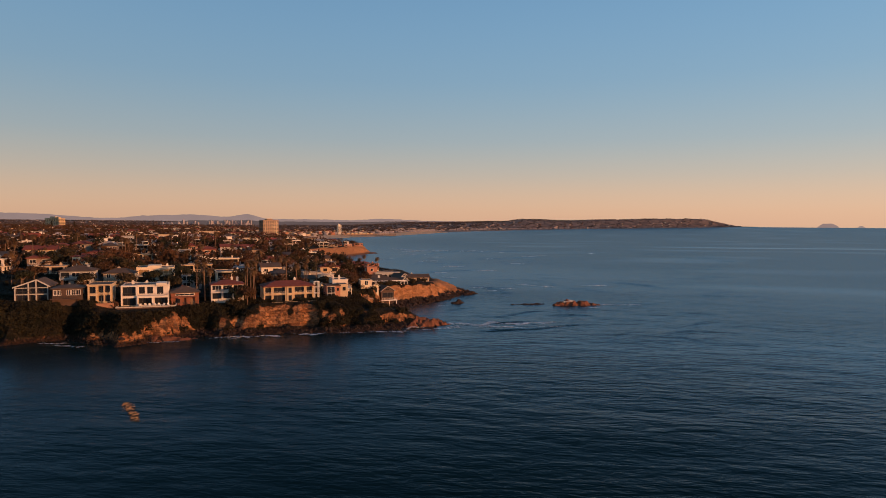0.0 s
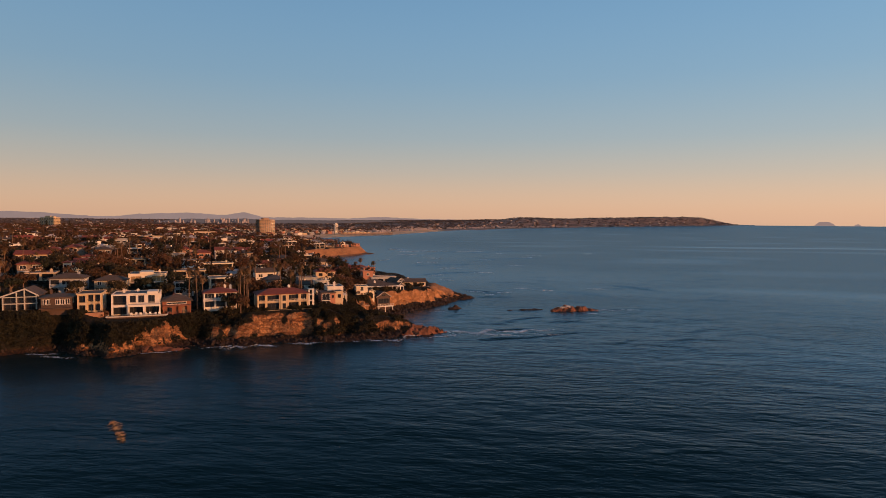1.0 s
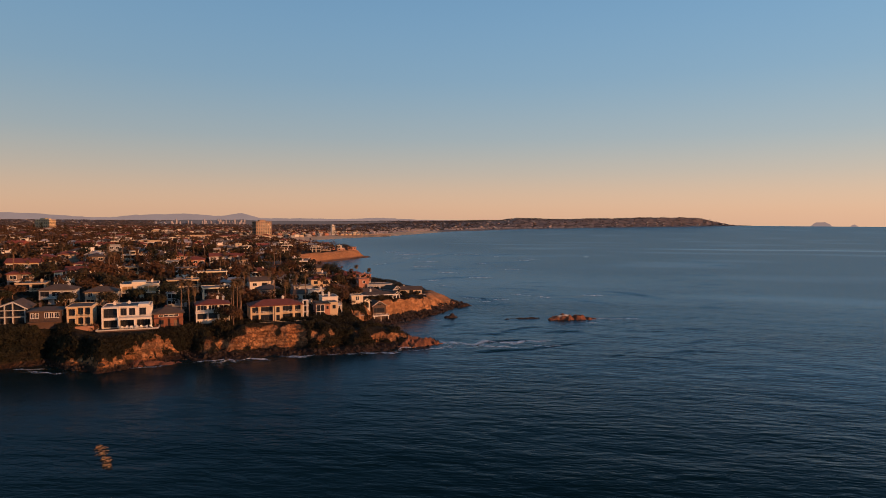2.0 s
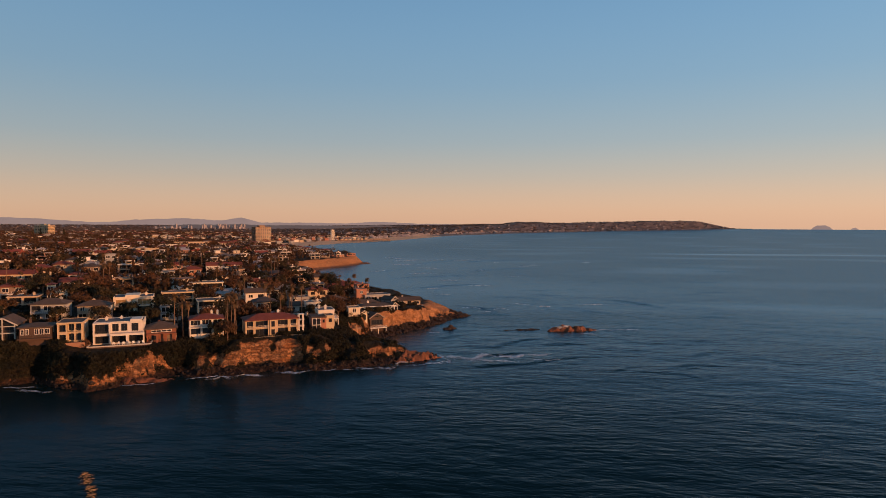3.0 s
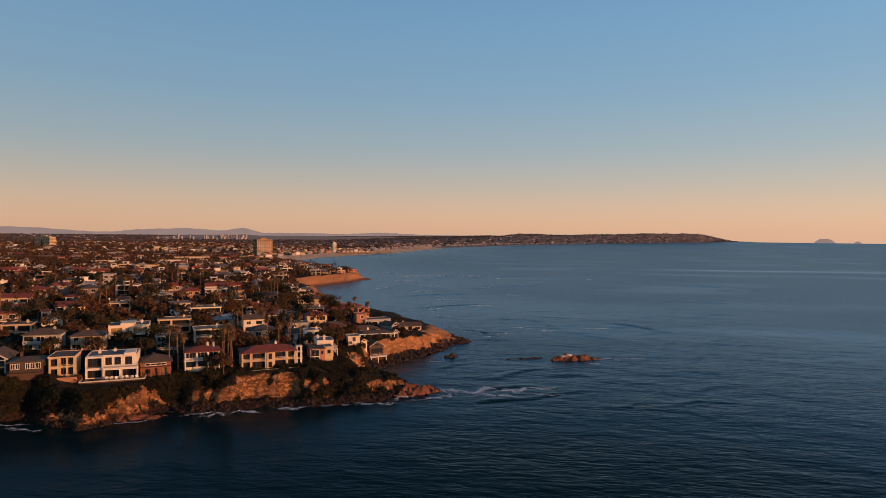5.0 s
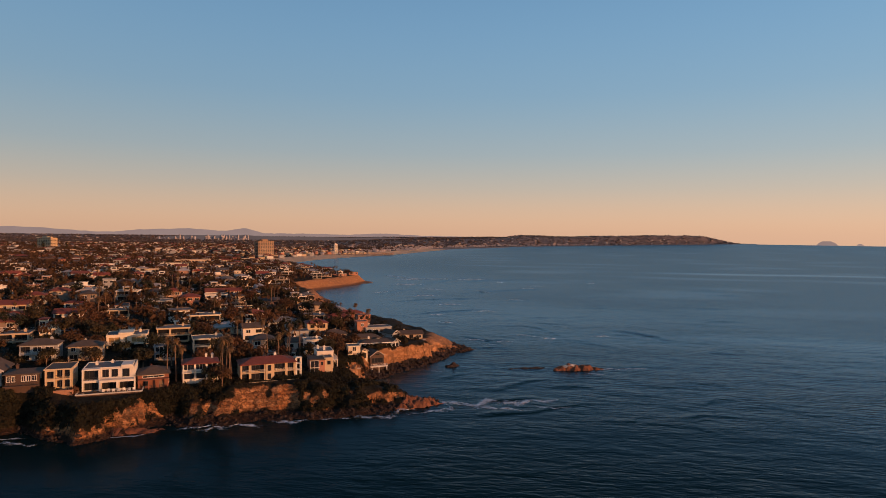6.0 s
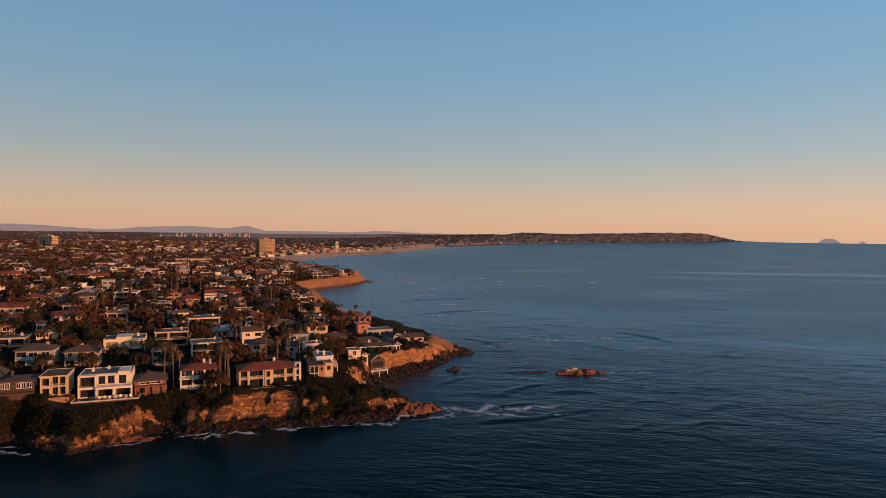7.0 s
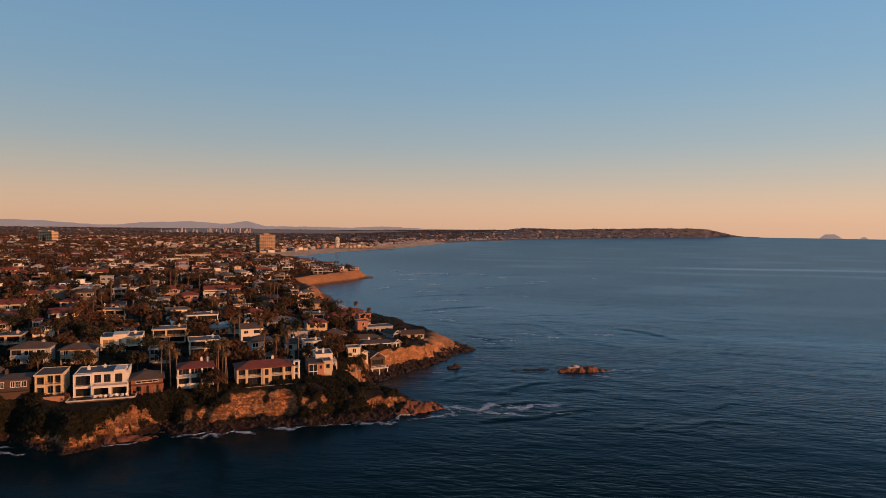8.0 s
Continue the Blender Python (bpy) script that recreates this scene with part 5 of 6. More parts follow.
def far_houses(sites):
    """All the farther houses: walls with window openings marked by dark panes, and roofs, in one mesh."""
    vs, fs, mi = [], [], []

    def addbox(m, x0, x1, y0, y1, z0, z1, k):
        o = len(vs)
        for z in (z0, z1):
            for y in (y0, y1):
                for x in (x0, x1):
                    vs.append(tuple(m @ Vector((x, y, z))))
        for q in ((4, 5, 7, 6), (0, 1, 5, 4), (2, 6, 7, 3), (0, 4, 6, 2), (1, 3, 7, 5)):
            fs.append([o + i for i in q])
            mi.append(k)

    z = ground(sites[:, 0], sites[:, 1], False)
    for (x, y, iv), zz in zip(sites, z):
        r = math.hypot(x, y)
        big = rnd.uniform(0.75, 1.25)
        w, d, h = rnd.uniform(8, 14) * big, rnd.uniform(7, 10) * big, rnd.choice((3.0, 3.2, 3.4, 5.4, 6.0))
        m = pose(x, y, zz, 0, 0, 30 + rnd.uniform(-14, 14))
        wk = rnd.choice((0, 0, 1, 2, 2, 3, 3, 4, 5, 5) if r < 1000 else (0, 0, 1, 2, 3, 3, 4, 5, 5, 3))
        addbox(m, -w / 2, w / 2, -d / 2, d / 2, -2, h, wk)
        rk = rnd.choice((6, 6, 7, 7, 8, 8, 8))
        if rk == 8 or rnd.random() < 0.3:
            addbox(m, -w / 2 - 0.3, w / 2 + 0.3, -d / 2 - 0.3, d / 2 + 0.3, h + 0.01, h + 0.35, rk)
        else:
            o = len(vs)
            e, k, hh = 0.5, min(w, d) / 2, min(w, d) * 0.22
            for q in ((-w / 2 - e, -d / 2 - e, h), (w / 2 + e, -d / 2 - e, h), (w / 2 + e, d / 2 + e, h), (-w / 2 - e, d / 2 + e, h), (-w / 2 + k, 0, h + hh), (w / 2 - k, 0, h + hh)):
                vs.append(tuple(m @ Vector(q)))
            for q in ((0, 1, 5, 4), (1, 2, 5), (2, 3, 4, 5), (3, 0, 4), (3, 2, 1, 0)):
                fs.append([o + i for i in q])
                mi.append(rk)
        if r < 1100:
            for f in range(1 if h < 4 else 2):
                for i in range(int(w / 3.2)):
                    c = -w / 2 + (i + 0.5) * w / int(w / 3.2)
                    addbox(m, c - 0.8, c + 0.8, -d / 2 - 0.06, -d / 2, f * 2.9 + 0.9, f * 2.9 + 2.3, 9)
                for c in (-d / 4, d / 4):
                    addbox(m, w / 2, w / 2 + 0.06, c - 0.8, c + 0.8, f * 2.9 + 0.9, f * 2.9 + 2.3, 9)
    me = mesh_py("town_houses", vs, fs, [WHITE, CREAM, TAN, GREY, PINK, BROWN, TILE, SHINGLE, GRAVEL, GLASS])
    me.polygons.foreach_set("material_index", mi)
    return tagged(new("town_houses", me), "dense rows of low stucco houses sloping inland", "houses", kind="stuff")


far_houses(far_sites)

# ---- streets ----
ROADS = []
for iv in (4.5, 7.5, 10.5, 13.5, 17.5):
    pts = [np.array((-130.0, 200.0)) + V * (iv * 19.5) + U * s for s in np.arange(-330, 120, 6.0)]
    pts = [q for q, d in zip(pts, inland(np.array(pts)[:, 0], np.array(pts)[:, 1])) if d > 26]
    if len(pts) < 4:
        continue
    vs, lip = [], 3.6
    for q in pts:
        for s in (-lip - 1.6, -lip, -lip + 0.01, lip - 0.01, lip, lip + 1.6):
            a = q + V * s
            vs.append((a[0], a[1], s))
    va = np.array(vs)
    h = ground(va[:, 0], va[:, 1], False) + np.where(np.abs(va[:, 2]) < lip - 0.005, 0.22, 0.36)
    f = grid_faces(6, len(pts))[:, ::-1]
    me = mesh_py("road", np.stack([va[:, 0], va[:, 1], h], 1), f, [ASPHALT, SIDEWALK])
    me.polygons.foreach_set("material_index", [0 if k % 5 == 2 else 1 for k in range(len(f))])
    ROADS.append(tagged(new("road", me), "asphalt street with pale kerbs and sidewalks", "road", kind="structure"))

# ---- trees ----
def leaf_cloud(lobes, count, size, rng, squash=0.8):
    """Leaf clumps as small bent quads spread over the skins of several lobes."""
    vs, fs = [], []
    for _ in range(count):
        cx, cy, cz, r = lobes[rng.randrange(len(lobes))]
        a, b = rng.uniform(0, 2 * math.pi), math.acos(rng.uniform(-0.75, 1))
        q = r * rng.uniform(0.62, 1.08)
        c = Vector((cx + q * math.sin(b) * math.cos(a), cy + q * math.sin(b) * math.sin(a), cz + q * math.cos(b) * squash))
        n = (c - Vector((cx, cy, cz)) + Vector((rng.uniform(-1, 1), rng.uniform(-1, 1), rng.uniform(-0.6, 1))) * r * 0.7).normalized()
        t = n.cross(Vector((rng.uniform(-1, 1), rng.uniform(-1, 1), rng.uniform(-1, 1)))).normalized()
        s, s2 = size * rng.uniform(0.6, 1.3), size * rng.uniform(0.4, 0.9)
        u = n.cross(t)
        o = len(vs)
        vs += [tuple(c - t * s), tuple(c + u * s2 + n * s2 * 0.3), tuple(c + t * s), tuple(c - u * s2 - n * s2 * 0.25)]
        fs.append((o, o + 1, o + 2, o + 3))
    return vs, fs


def limb(bm, a, b, r0, r1, n=6):
    a, b = Vector(a), Vector(b)
    z = (b - a).normalized()
    x = z.orthogonal().normalized()
    y = z.cross(x)
    rings = [[bm.verts.new(c + (x * math.cos(2 * math.pi * i / n) + y * math.sin(2 * math.pi * i / n)) * r) for i in range(n)] for c, r in ((a, r0), (b, r1))]
    for i in range(n):
        bm.faces.new((rings[0][i], rings[0][(i + 1) % n], rings[1][(i + 1) % n], rings[1][i]))


def broadleaf(seed, h, spread, label, count=620):
    rng = random.Random(seed)
    t = thing("tree", Matrix(), label, "tree", "garden trees")
    bm = bmesh.new()
    fork = h * 0.38
    limb(bm, (0, 0, -0.8), (0.1, 0, fork), h * 0.035, h * 0.022)
    lobes = []
    for i in range(7):
        a = i * 2.4 + rng.uniform(-0.4, 0.4)
        q = spread * (0.25 if i == 0 else rng.uniform(0.35, 0.62))
        c = (q * math.cos(a), q * math.sin(a), h * rng.uniform(0.55, 0.82))
        limb(bm, (0.1, 0, fork), c, h * 0.016, h * 0.006, 5)
        lobes.append((*c, spread * rng.uniform(0.30, 0.48)))
    part("trunk", bm, BARK, t)
    me = mesh_py("crown", *leaf_cloud(lobes, count, 0.42, rng), LEAF)
    shared("crown", me, t, Matrix())
    return t


def cypress(seed, h):
    rng = random.Random(seed)
    t = thing("cypress", Matrix(), "tall narrow dark evergreen tree in a garden", "tree", "evergreens")
    bm = bmesh.new()
    limb(bm, (0, 0, -0.8), (0, 0, h * 0.8), 0.22, 0.06)
    part("trunk", bm, BARK, t)
    lobes = [(rng.uniform(-.3, .3), rng.uniform(-.3, .3), h * (0.16 + 0.11 * i), h * 0.15 * (1.05 - 0.1 * i)) for i in range(8)]
    shared("crown", mesh_py("crown", *leaf_cloud(lobes, 480, 0.4, rng, 1.2), LEAF), t, Matrix())
    return t


def palm(seed, h, label="tall slender fan palm with a shaggy crown"):
    rng = random.Random(seed)
    t = thing("palm_tree", Matrix(), label, "palm tree", "palms")
    bm = bmesh.new()
    pts = [(0.35 * math.sin(k * 0.5 + seed) * (k / 6) ** 1.5, 0.3 * math.cos(k * 0.4 + seed) * (k / 6) ** 1.5, h * k / 6) for k in range(7)]
    pts[0] = (pts[0][0], pts[0][1], -0.8)
    for k in range(6):
        limb(bm, pts[k], pts[k + 1], 0.19 - 0.013 * k, 0.177 - 0.013 * k, 7)
    part("trunk", bm, BARK, t)
    top = Vector(pts[-1])
    vs, fs = [], []
    for i in range(34):
        a, up = i * 2.399, rng.uniform(-0.9, 1.15)
        ln = rng.uniform(1.5, 2.1)
        side = Vector((-math.sin(a), math.cos(a), 0))
        out = Vector((math.cos(a) * math.cos(up), math.sin(a) * math.cos(up), math.sin(up)))
        o = len(vs)
        for k in range(4):
            q = k / 3
            c = top + out * ln * q - Vector((0, 0, 1)) * 0.75 * q * q
            wd = (0.10, 0.34, 0.42, 0.06)[k]
            vs += [tuple(c - side * wd - Vector((0, 0, wd * 0.35))), tuple(c), tuple(c + side * wd - Vector((0, 0, wd * 0.35)))]
        for k in range(3):
            for j in range(2):
                b = o + k * 3 + j
                fs.append((b, b + 1, b + 4, b + 3))
    shared("crown", mesh_py("crown", vs, fs, PALM), t, Matrix())
    # dead skirt under the crown
    lobes = [(top.x, top.y, top.z - 0.9, 0.55)]
    shared("dead_fronds", mesh_py("dead_fronds", *leaf_cloud(lobes, 60, 0.35, rng, 1.6), BARK), t, Matrix())
    return t


def bush(seed, s):
    rng = random.Random(seed)
    t = thing("shrub", Matrix(), "dense dark garden shrub", "shrub", "garden shrubs")
    bm = bmesh.new()
    for i in range(4):
        limb(bm, (0, 0, -0.5), (math.cos(i * 1.6) * s * 0.4, math.sin(i * 1.6) * s * 0.4, s * 0.6), 0.07, 0.03, 5)
    part("stems", bm, BARK, t)
    lobes = [(rng.uniform(-1, 1) * s * 0.5, rng.uniform(-1, 1) * s * 0.5, s * rng.uniform(0.3, 0.6), s * rng.uniform(0.4, 0.6)) for _ in range(5)]
    shared("crown", mesh_py("crown", *leaf_cloud(lobes, 260, 0.32, rng), LEAF), t, Matrix())
    return t


kinds = {"a": broadleaf(1, 8.5, 5.0, "broad dark-leaved garden tree"), "b": broadleaf(2, 6.5, 4.2, "rounded dark garden tree", 520),
         "c": broadleaf(3, 11, 5.6, "tall open-crowned eucalyptus tree", 640), "d": cypress(4, 10), "e": palm(5, 12), "f": palm(6, 15), "g": palm(7, 9), "s": bush(8, 2.4)}
first_use = set()


def plant(k, x, y, z, turn=0.0):
    m = pose(x, y, z, 0, 0, turn)
    if k in first_use:
        return copy_thing(kinds[k], m)
    first_use.add(k)
    kinds[k].matrix_basis = m
    return kinds[k]


# planted by place: on the headland, along the bluff, up the slope
HEADLAND_PLANTS = [("f", -88, 240), ("e", -90, 243), ("f", -85, 243), ("g", -83, 344.7), ("b", -80, 262), ("s", -70, 262), ("s", -74, 274),
    ("s", -66, 264), ("b", -80, 278), ("s", -62, 280), ("s", -54, 296), ("s", -64, 260), ("s", -50, 308), ("s", -70, 256), ("s", -66, 255),
    ("s", -68, 308), ("s", -58, 314), ("a", -82, 272), ("b", -86, 228), ("b", -84, 250), ("s", -72, 240), ("s", -80, 246), ("a", -78, 254),
    ("b", -74, 257), ("s", -77, 262), ("s", -83, 266), ("b", -78, 270), ("s", -73, 276), ("s", -66, 278), ("s", -62, 282)]
BLUFF_PLANTS = [("f", -116.2, 203.0), ("e", -114.4, 205.2), ("f", -113.2, 203.2), ("e", -112.4, 205.4), ("e", -100.6, 209.0), ("f", -99.2, 207.6),
    ("f", -97.6, 209.8), ("e", -96.4, 208.4), ("f", -99.8, 212.0), ("b", -101.5, 207.0), ("s", -104, 206), ("e", -92, 238), ("g", -97.4, 369),
    ("e", -120, 262), ("f", -117, 260), ("e", -110, 265), ("b", -97, 330), ("a", -104, 352), ("c", -112, 362), ("a", -93, 318), ("s", -122.5, 196),
    ("a", -108, 225), ("b", -103, 232), ("c", -96, 226), ("a", -113, 222), ("s", -92, 222), ("a", -98, 248), ("c", -105, 290), ("a", -126.4, 222.6),
    ("b", -97.3, 203.8), ("b", -100.4, 204.0), ("s", -99, 201.8), ("s", -103.5, 202.4)]
SLOPE_PLANTS = [("b", -134, 217), ("c", -186, 262), ("b", -173, 255), ("s", -136.6, 184.2), ("s", -141, 200), ("b", -184, 200), ("e", -225, 318),
    ("f", -228, 322), ("f", -222, 326), ("e", -212, 305), ("f", -298, 415), ("c", -292, 412), ("s", -190, 238), ("s", -166, 212), ("s", -150, 214),
    ("b", -146, 222), ("s", -150, 200), ("s", -158, 206), ("s", -172, 204), ("a", -139, 232), ("b", -182, 204), ("s", -196, 236), ("c", -206, 240),
    ("a", -178, 246), ("b", -172, 251), ("c", -184, 241), ("a", -170, 241), ("a", -166, 222), ("b", -174, 220), ("s", -146, 226), ("b", -137, 219),
    ("b", -160.8, 203.6), ("b", -147.2, 208.5), ("s", -164, 205)]
for k, x, y in HEADLAND_PLANTS + BLUFF_PLANTS + SLOPE_PLANTS:
    plant(k, x, y, gz(x, y) - 0.1, (x * 37 + y * 11) % 360)

rnd = random.Random(21)
cand = []
solid = np.vstack([hero_xy, near_sites[:, :2]])
while len(cand) < 270:
    x, y = rnd.uniform(-330, -60), rnd.uniform(185, 470)
    if math.degrees(math.atan2(x, y)) < -46:
        continue
    if np.min(np.hypot(solid[:, 0] - x, solid[:, 1] - y)) < 6.4 or np.min(np.hypot(hero_front[:, 0] - x, hero_front[:, 1] - y)) < 7:
        continue
    cand.append((x, y))
ca = np.array(cand)
dc, zc = inland(ca[:, 0], ca[:, 1]), ground(ca[:, 0], ca[:, 1])
for (x, y), d, z in zip(cand, dc, zc):
    if d < 17 or z < 6 or (y > 330 and d < 36) or (-206 < x < -165 and 200 < y < 246) or (x > -100 and y > 300):
        continue
    if d < 30 and y < 260:
        plant("s", x, y, z - 0.1, rnd.uniform(0, 360))
    else:
        plant(rnd.choices("abcdefgs", (7, 7, 4, 2, 2, 2, 1, 4))[0], x, y, z - 0.1, rnd.uniform(0, 360))

# tall dark conifers beside the apartment block on the rise
for x, y, k in ((-985, 1180, 2.0), (-1000, 1176, 1.6), (-940, 1190, 1.9), (-925, 1196, 1.5), (-1030, 1170, 1.4)):
    ob = plant("d", x, y, gz(x, y) - 0.3)
    ob.matrix_basis = ob.matrix_basis @ Matrix.Diagonal((k, k, k, 1))

def leaf_mass(name, centres, sizes, per, leaf, material, label, seed, squash=0.8):
    rng = np.random.RandomState(seed)
    k = len(centres)
    n = k * per
    ci = np.repeat(np.arange(k), per)
    dirs = rng.normal(size=(n, 3))
    dirs[:, 2] = np.abs(dirs[:, 2]) * 1.0 - 0.25
    dirs /= np.linalg.norm(dirs, axis=1)[:, None]
    rad = sizes[ci] * rng.uniform(0.6, 1.1, n)
    off = dirs * rad[:, None] * np.array((1, 1, squash))
    c = centres[ci] + off
    nn = dirs + rng.normal(size=(n, 3)) * 0.6
    nn /= np.linalg.norm(nn, axis=1)[:, None]
    t = np.cross(nn, rng.normal(size=(n, 3)))
    t /= np.linalg.norm(t, axis=1)[:, None]
    u = np.cross(nn, t)
    s = (leaf[ci] if hasattr(leaf, "__len__") else leaf) * rng.uniform(0.6, 1.3, n)
    s = s[:, None]
    v = np.stack([c - t * s, c + u * s * 0.65 + nn * s * 0.2, c + t * s, c - u * s * 0.65 - nn * s * 0.2], 1).reshape(-1, 3)
    f = np.arange(n * 4).reshape(-1, 4)
    return tagged(new(name, mesh_py(name, v, f, material)), label, "vegetation", kind="stuff")


# trees of the farther town
rng = np.random.RandomState(5)
n = 11000
r = 300 + 2150 * rng.uniform(0, 1, n) ** 1.15
a = np.radians(rng.uniform(-47, -4, n))
tx, ty = r * np.sin(a), r * np.cos(a)
td = inland(tx, ty)
keep = (td > np.where(ty > 1000, 90, np.where((ty > 455) & (ty < 620), 25, 20))) & ((ty > 450) | (tx < -310) | (rng.uniform(0, 1, n) < 0.32))
keep &= (tx < -84) | (ty > 380)  # the headland's gardens stay low
tx, ty, r = tx[keep], ty[keep], r[keep]
size = rng.uniform(1.8, 4.4, len(tx))
tz = ground(tx, ty, False) + size * rng.uniform(0.7, 1.7, len(tx))
leaf_mass("town_trees", np.stack([tx, ty, tz], 1), size, 26, 0.5 + 0.6 * size / 4.2, LEAF, "dark trees filling the gardens of the farther town", 6)

# hedges and shrubs between the nearer houses
n = 5200
rng = np.random.RandomState(15)
hx, hy = rng.uniform(-330, -52, n), rng.uniform(186, 470, n)
hd = inland(hx, hy)
clear = np.array([np.min(np.hypot(solid[:, 0] - a, solid[:, 1] - b)) for a, b in zip(hx, hy)])
keep = (hd > 20) & (clear > 6.8)
hx, hy = hx[keep], hy[keep]
size = rng.uniform(0.7, 2.1, len(hx))
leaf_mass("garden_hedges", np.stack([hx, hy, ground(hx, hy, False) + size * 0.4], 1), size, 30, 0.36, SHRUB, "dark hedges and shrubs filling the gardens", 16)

# scrub clinging to the bluff
n = 84000
rng = np.random.RandomState(9)
sx, sy = rng.uniform(-215, -40, n), rng.uniform(165, 345, n)
sx, sy = np.concatenate([sx, rng.uniform(-215, -60, 42000)]), np.concatenate([sy, rng.uniform(158, 226, 42000)])  # denser on the steep faces
sd = inland(sx, sy)
sel = np.arange(len(sx)) < n
sel |= sd < 10
sx, sy, sd = sx[sel], sy[sel], sd[sel]
sel = (sd > np.where(sx < -106, 1.0, 2.5)) & (sd < 24)
sx, sy, sd = sx[sel], sy[sel], sd[sel]
n = len(sx)
sz = ground(sx, sy)
keep = ((sx < -77) | (wobble(sx, sy, 6, 4) + 0.4 * wobble(sx, sy, 2.5, 5) > -0.4)) & (sz > 1.7) & ~bare(sx, sy, sz) & ((sy < 262) | ((sd > 10) & (sx < -54) & (rng.uniform(0, 1, n) < 0.5)))
keep &= np.array([np.min(np.hypot(hero_xy[:, 0] - a, hero_xy[:, 1] - b)) > 6.5 for a, b in zip(sx, sy)])
keep &= ~((sz > 9.0) & (sx > -140) & (sx < -112) & (sy < 198))  # the lawn edge below the villa's terrace is trimmed
sx, sy, sz = sx[keep], sy[keep], sz[keep]
size = rng.uniform(0.5, 1.3, len(sx))
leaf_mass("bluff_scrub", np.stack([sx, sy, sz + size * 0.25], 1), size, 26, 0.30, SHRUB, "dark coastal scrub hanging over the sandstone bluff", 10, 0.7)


# ---- rocks and broken water ----
def rock_mesh(seed, material, sub=2):
    bm = bmesh.new()
    bmesh.ops.create_icosphere(bm, subdivisions=sub, radius=1)
    o = Vector((seed * 5.1, seed * 2.3, 0))
    for v in bm.verts:
        q = v.co.copy()
        v.co = q * (1 + 0.38 * noise.noise(q * 1.3 + o) + 0.16 * noise.noise(q * 3.1 + o))
        v.co.z *= 0.72
    me = bpy.data.meshes.new("boulder")
    bm.to_mesh(me)
    bm.free()
    me.materials.append(material)
    return me


rocks = [rock_mesh(k, BOULDER) for k in range(5)]
rng = random.Random(4)
placed = []
tries = []
for _ in range(9000):
    x, y = rng.uniform(-150, -22), rng.uniform(165, 352)
    tries.append((x, y))
ta = np.array(tries)
td, tz = inland(ta[:, 0], ta[:, 1]), ground(ta[:, 0], ta[:, 1])
for (x, y), d, z in zip(tries, td, tz):
    cove = y > 240
    if not (-1.0 < d < (8.0 if cove else 5.5)) or z > 2.6:
        continue
    if not cove and rng.random() < 0.9:
        continue
    s = rng.uniform(0.4, 1.1) * (1.05 if cove else 0.8)
    if any((x - a) ** 2 + (y - b) ** 2 < (0.75 * (s + c)) ** 2 for a, b, c in placed):
        continue
    placed.append((x, y, s))
    if len(placed) > 285:
        break
for i, (x, y, s) in enumerate(placed):
    ob = new("boulder", rocks[i % 5])
    ob.matrix_basis = pose(x, y, gz(x, y) + s * 0.12, rng.uniform(-25, 25), rng.uniform(-25, 25), rng.uniform(0, 360)) @ Matrix.Diagonal((s * 1.2, s, s * 0.9, 1))
    tagged(ob, "dark weathered boulder at the foot of the bluff", "boulder", "shore boulders")


# smaller rubble between the boulders and along the foot of the bluff
ico = bmesh.new()
bmesh.ops.create_icosphere(ico, subdivisions=1, radius=1)
ICO_V, ICO_F = np.array([v.co[:] for v in ico.verts]), np.array([[v.index for v in f.verts] for f in ico.faces])
ico.free()
rub = np.random.RandomState(14)
rx, ry = rub.uniform(-165, -22, 26000), rub.uniform(164, 360, 26000)
rd, rz = inland(rx, ry), ground(rx, ry)
keep = (rd > -1.2) & (rd < np.where(ry > 240, 10.5, 6.5)) & (rz < np.where(ry > 240, 2.5, 1.9)) & (rz > -0.7) & (rub.uniform(0, 1, 26000) < np.where(ry > 240, 0.8, 0.42))
rx, ry, rz = rx[keep], ry[keep], rz[keep]
rs = rub.uniform(0.22, 0.62, len(rx))
pts = ICO_V[None] * (1 + 0.35 * rub.normal(size=(len(rx), len(ICO_V), 1))).clip(0.55, 1.5) * (rs[:, None] * rub.uniform(0.7, 1.4, (len(rx), 3)))[:, None, :]
pts = pts + np.stack([rx, ry, rz + 0.1 * rs], 1)[:, None, :]
fcs = ICO_F[None] + (np.arange(len(rx)) * len(ICO_V))[:, None, None]
tagged(new("shore_rubble", mesh_py("shore_rubble", pts.reshape(-1, 3), fcs.reshape(-1, 3), BOULDER)), "dark broken rubble between the shore boulders", "rubble", kind="stuff")


def skerry(name, x, y, lx, ly, h, turn, seed, material, label):
    nx, ny = 70, 36
    a, b = np.meshgrid(np.linspace(-1, 1, nx), np.linspace(-1, 1, ny))
    q = np.sqrt(a * a + b * b) + 0.22 * wobble(a * lx, b * ly, 3.1, seed)
    z = h * (np.clip(1.1 - q, -0.5, 1) ** 1 + 0.34 * wobble(a * lx, b * ly, 2.1, seed + 1) + 0.14 * wobble(a * lx, b * ly, 0.8, seed + 2)) - 0.35
    z = np.where(q > 1.05, np.minimum(z, -0.8), z)
    me = mesh_py(name, np.stack([(a * lx).ravel(), (b * ly).ravel(), z.ravel()], 1), grid_faces(nx, ny), material, False)
    ob = new(name, me)
    ob.matrix_basis = pose(x, y, 0, 0, 0, turn)
    return tagged(ob, label, "rock", "sea rocks")


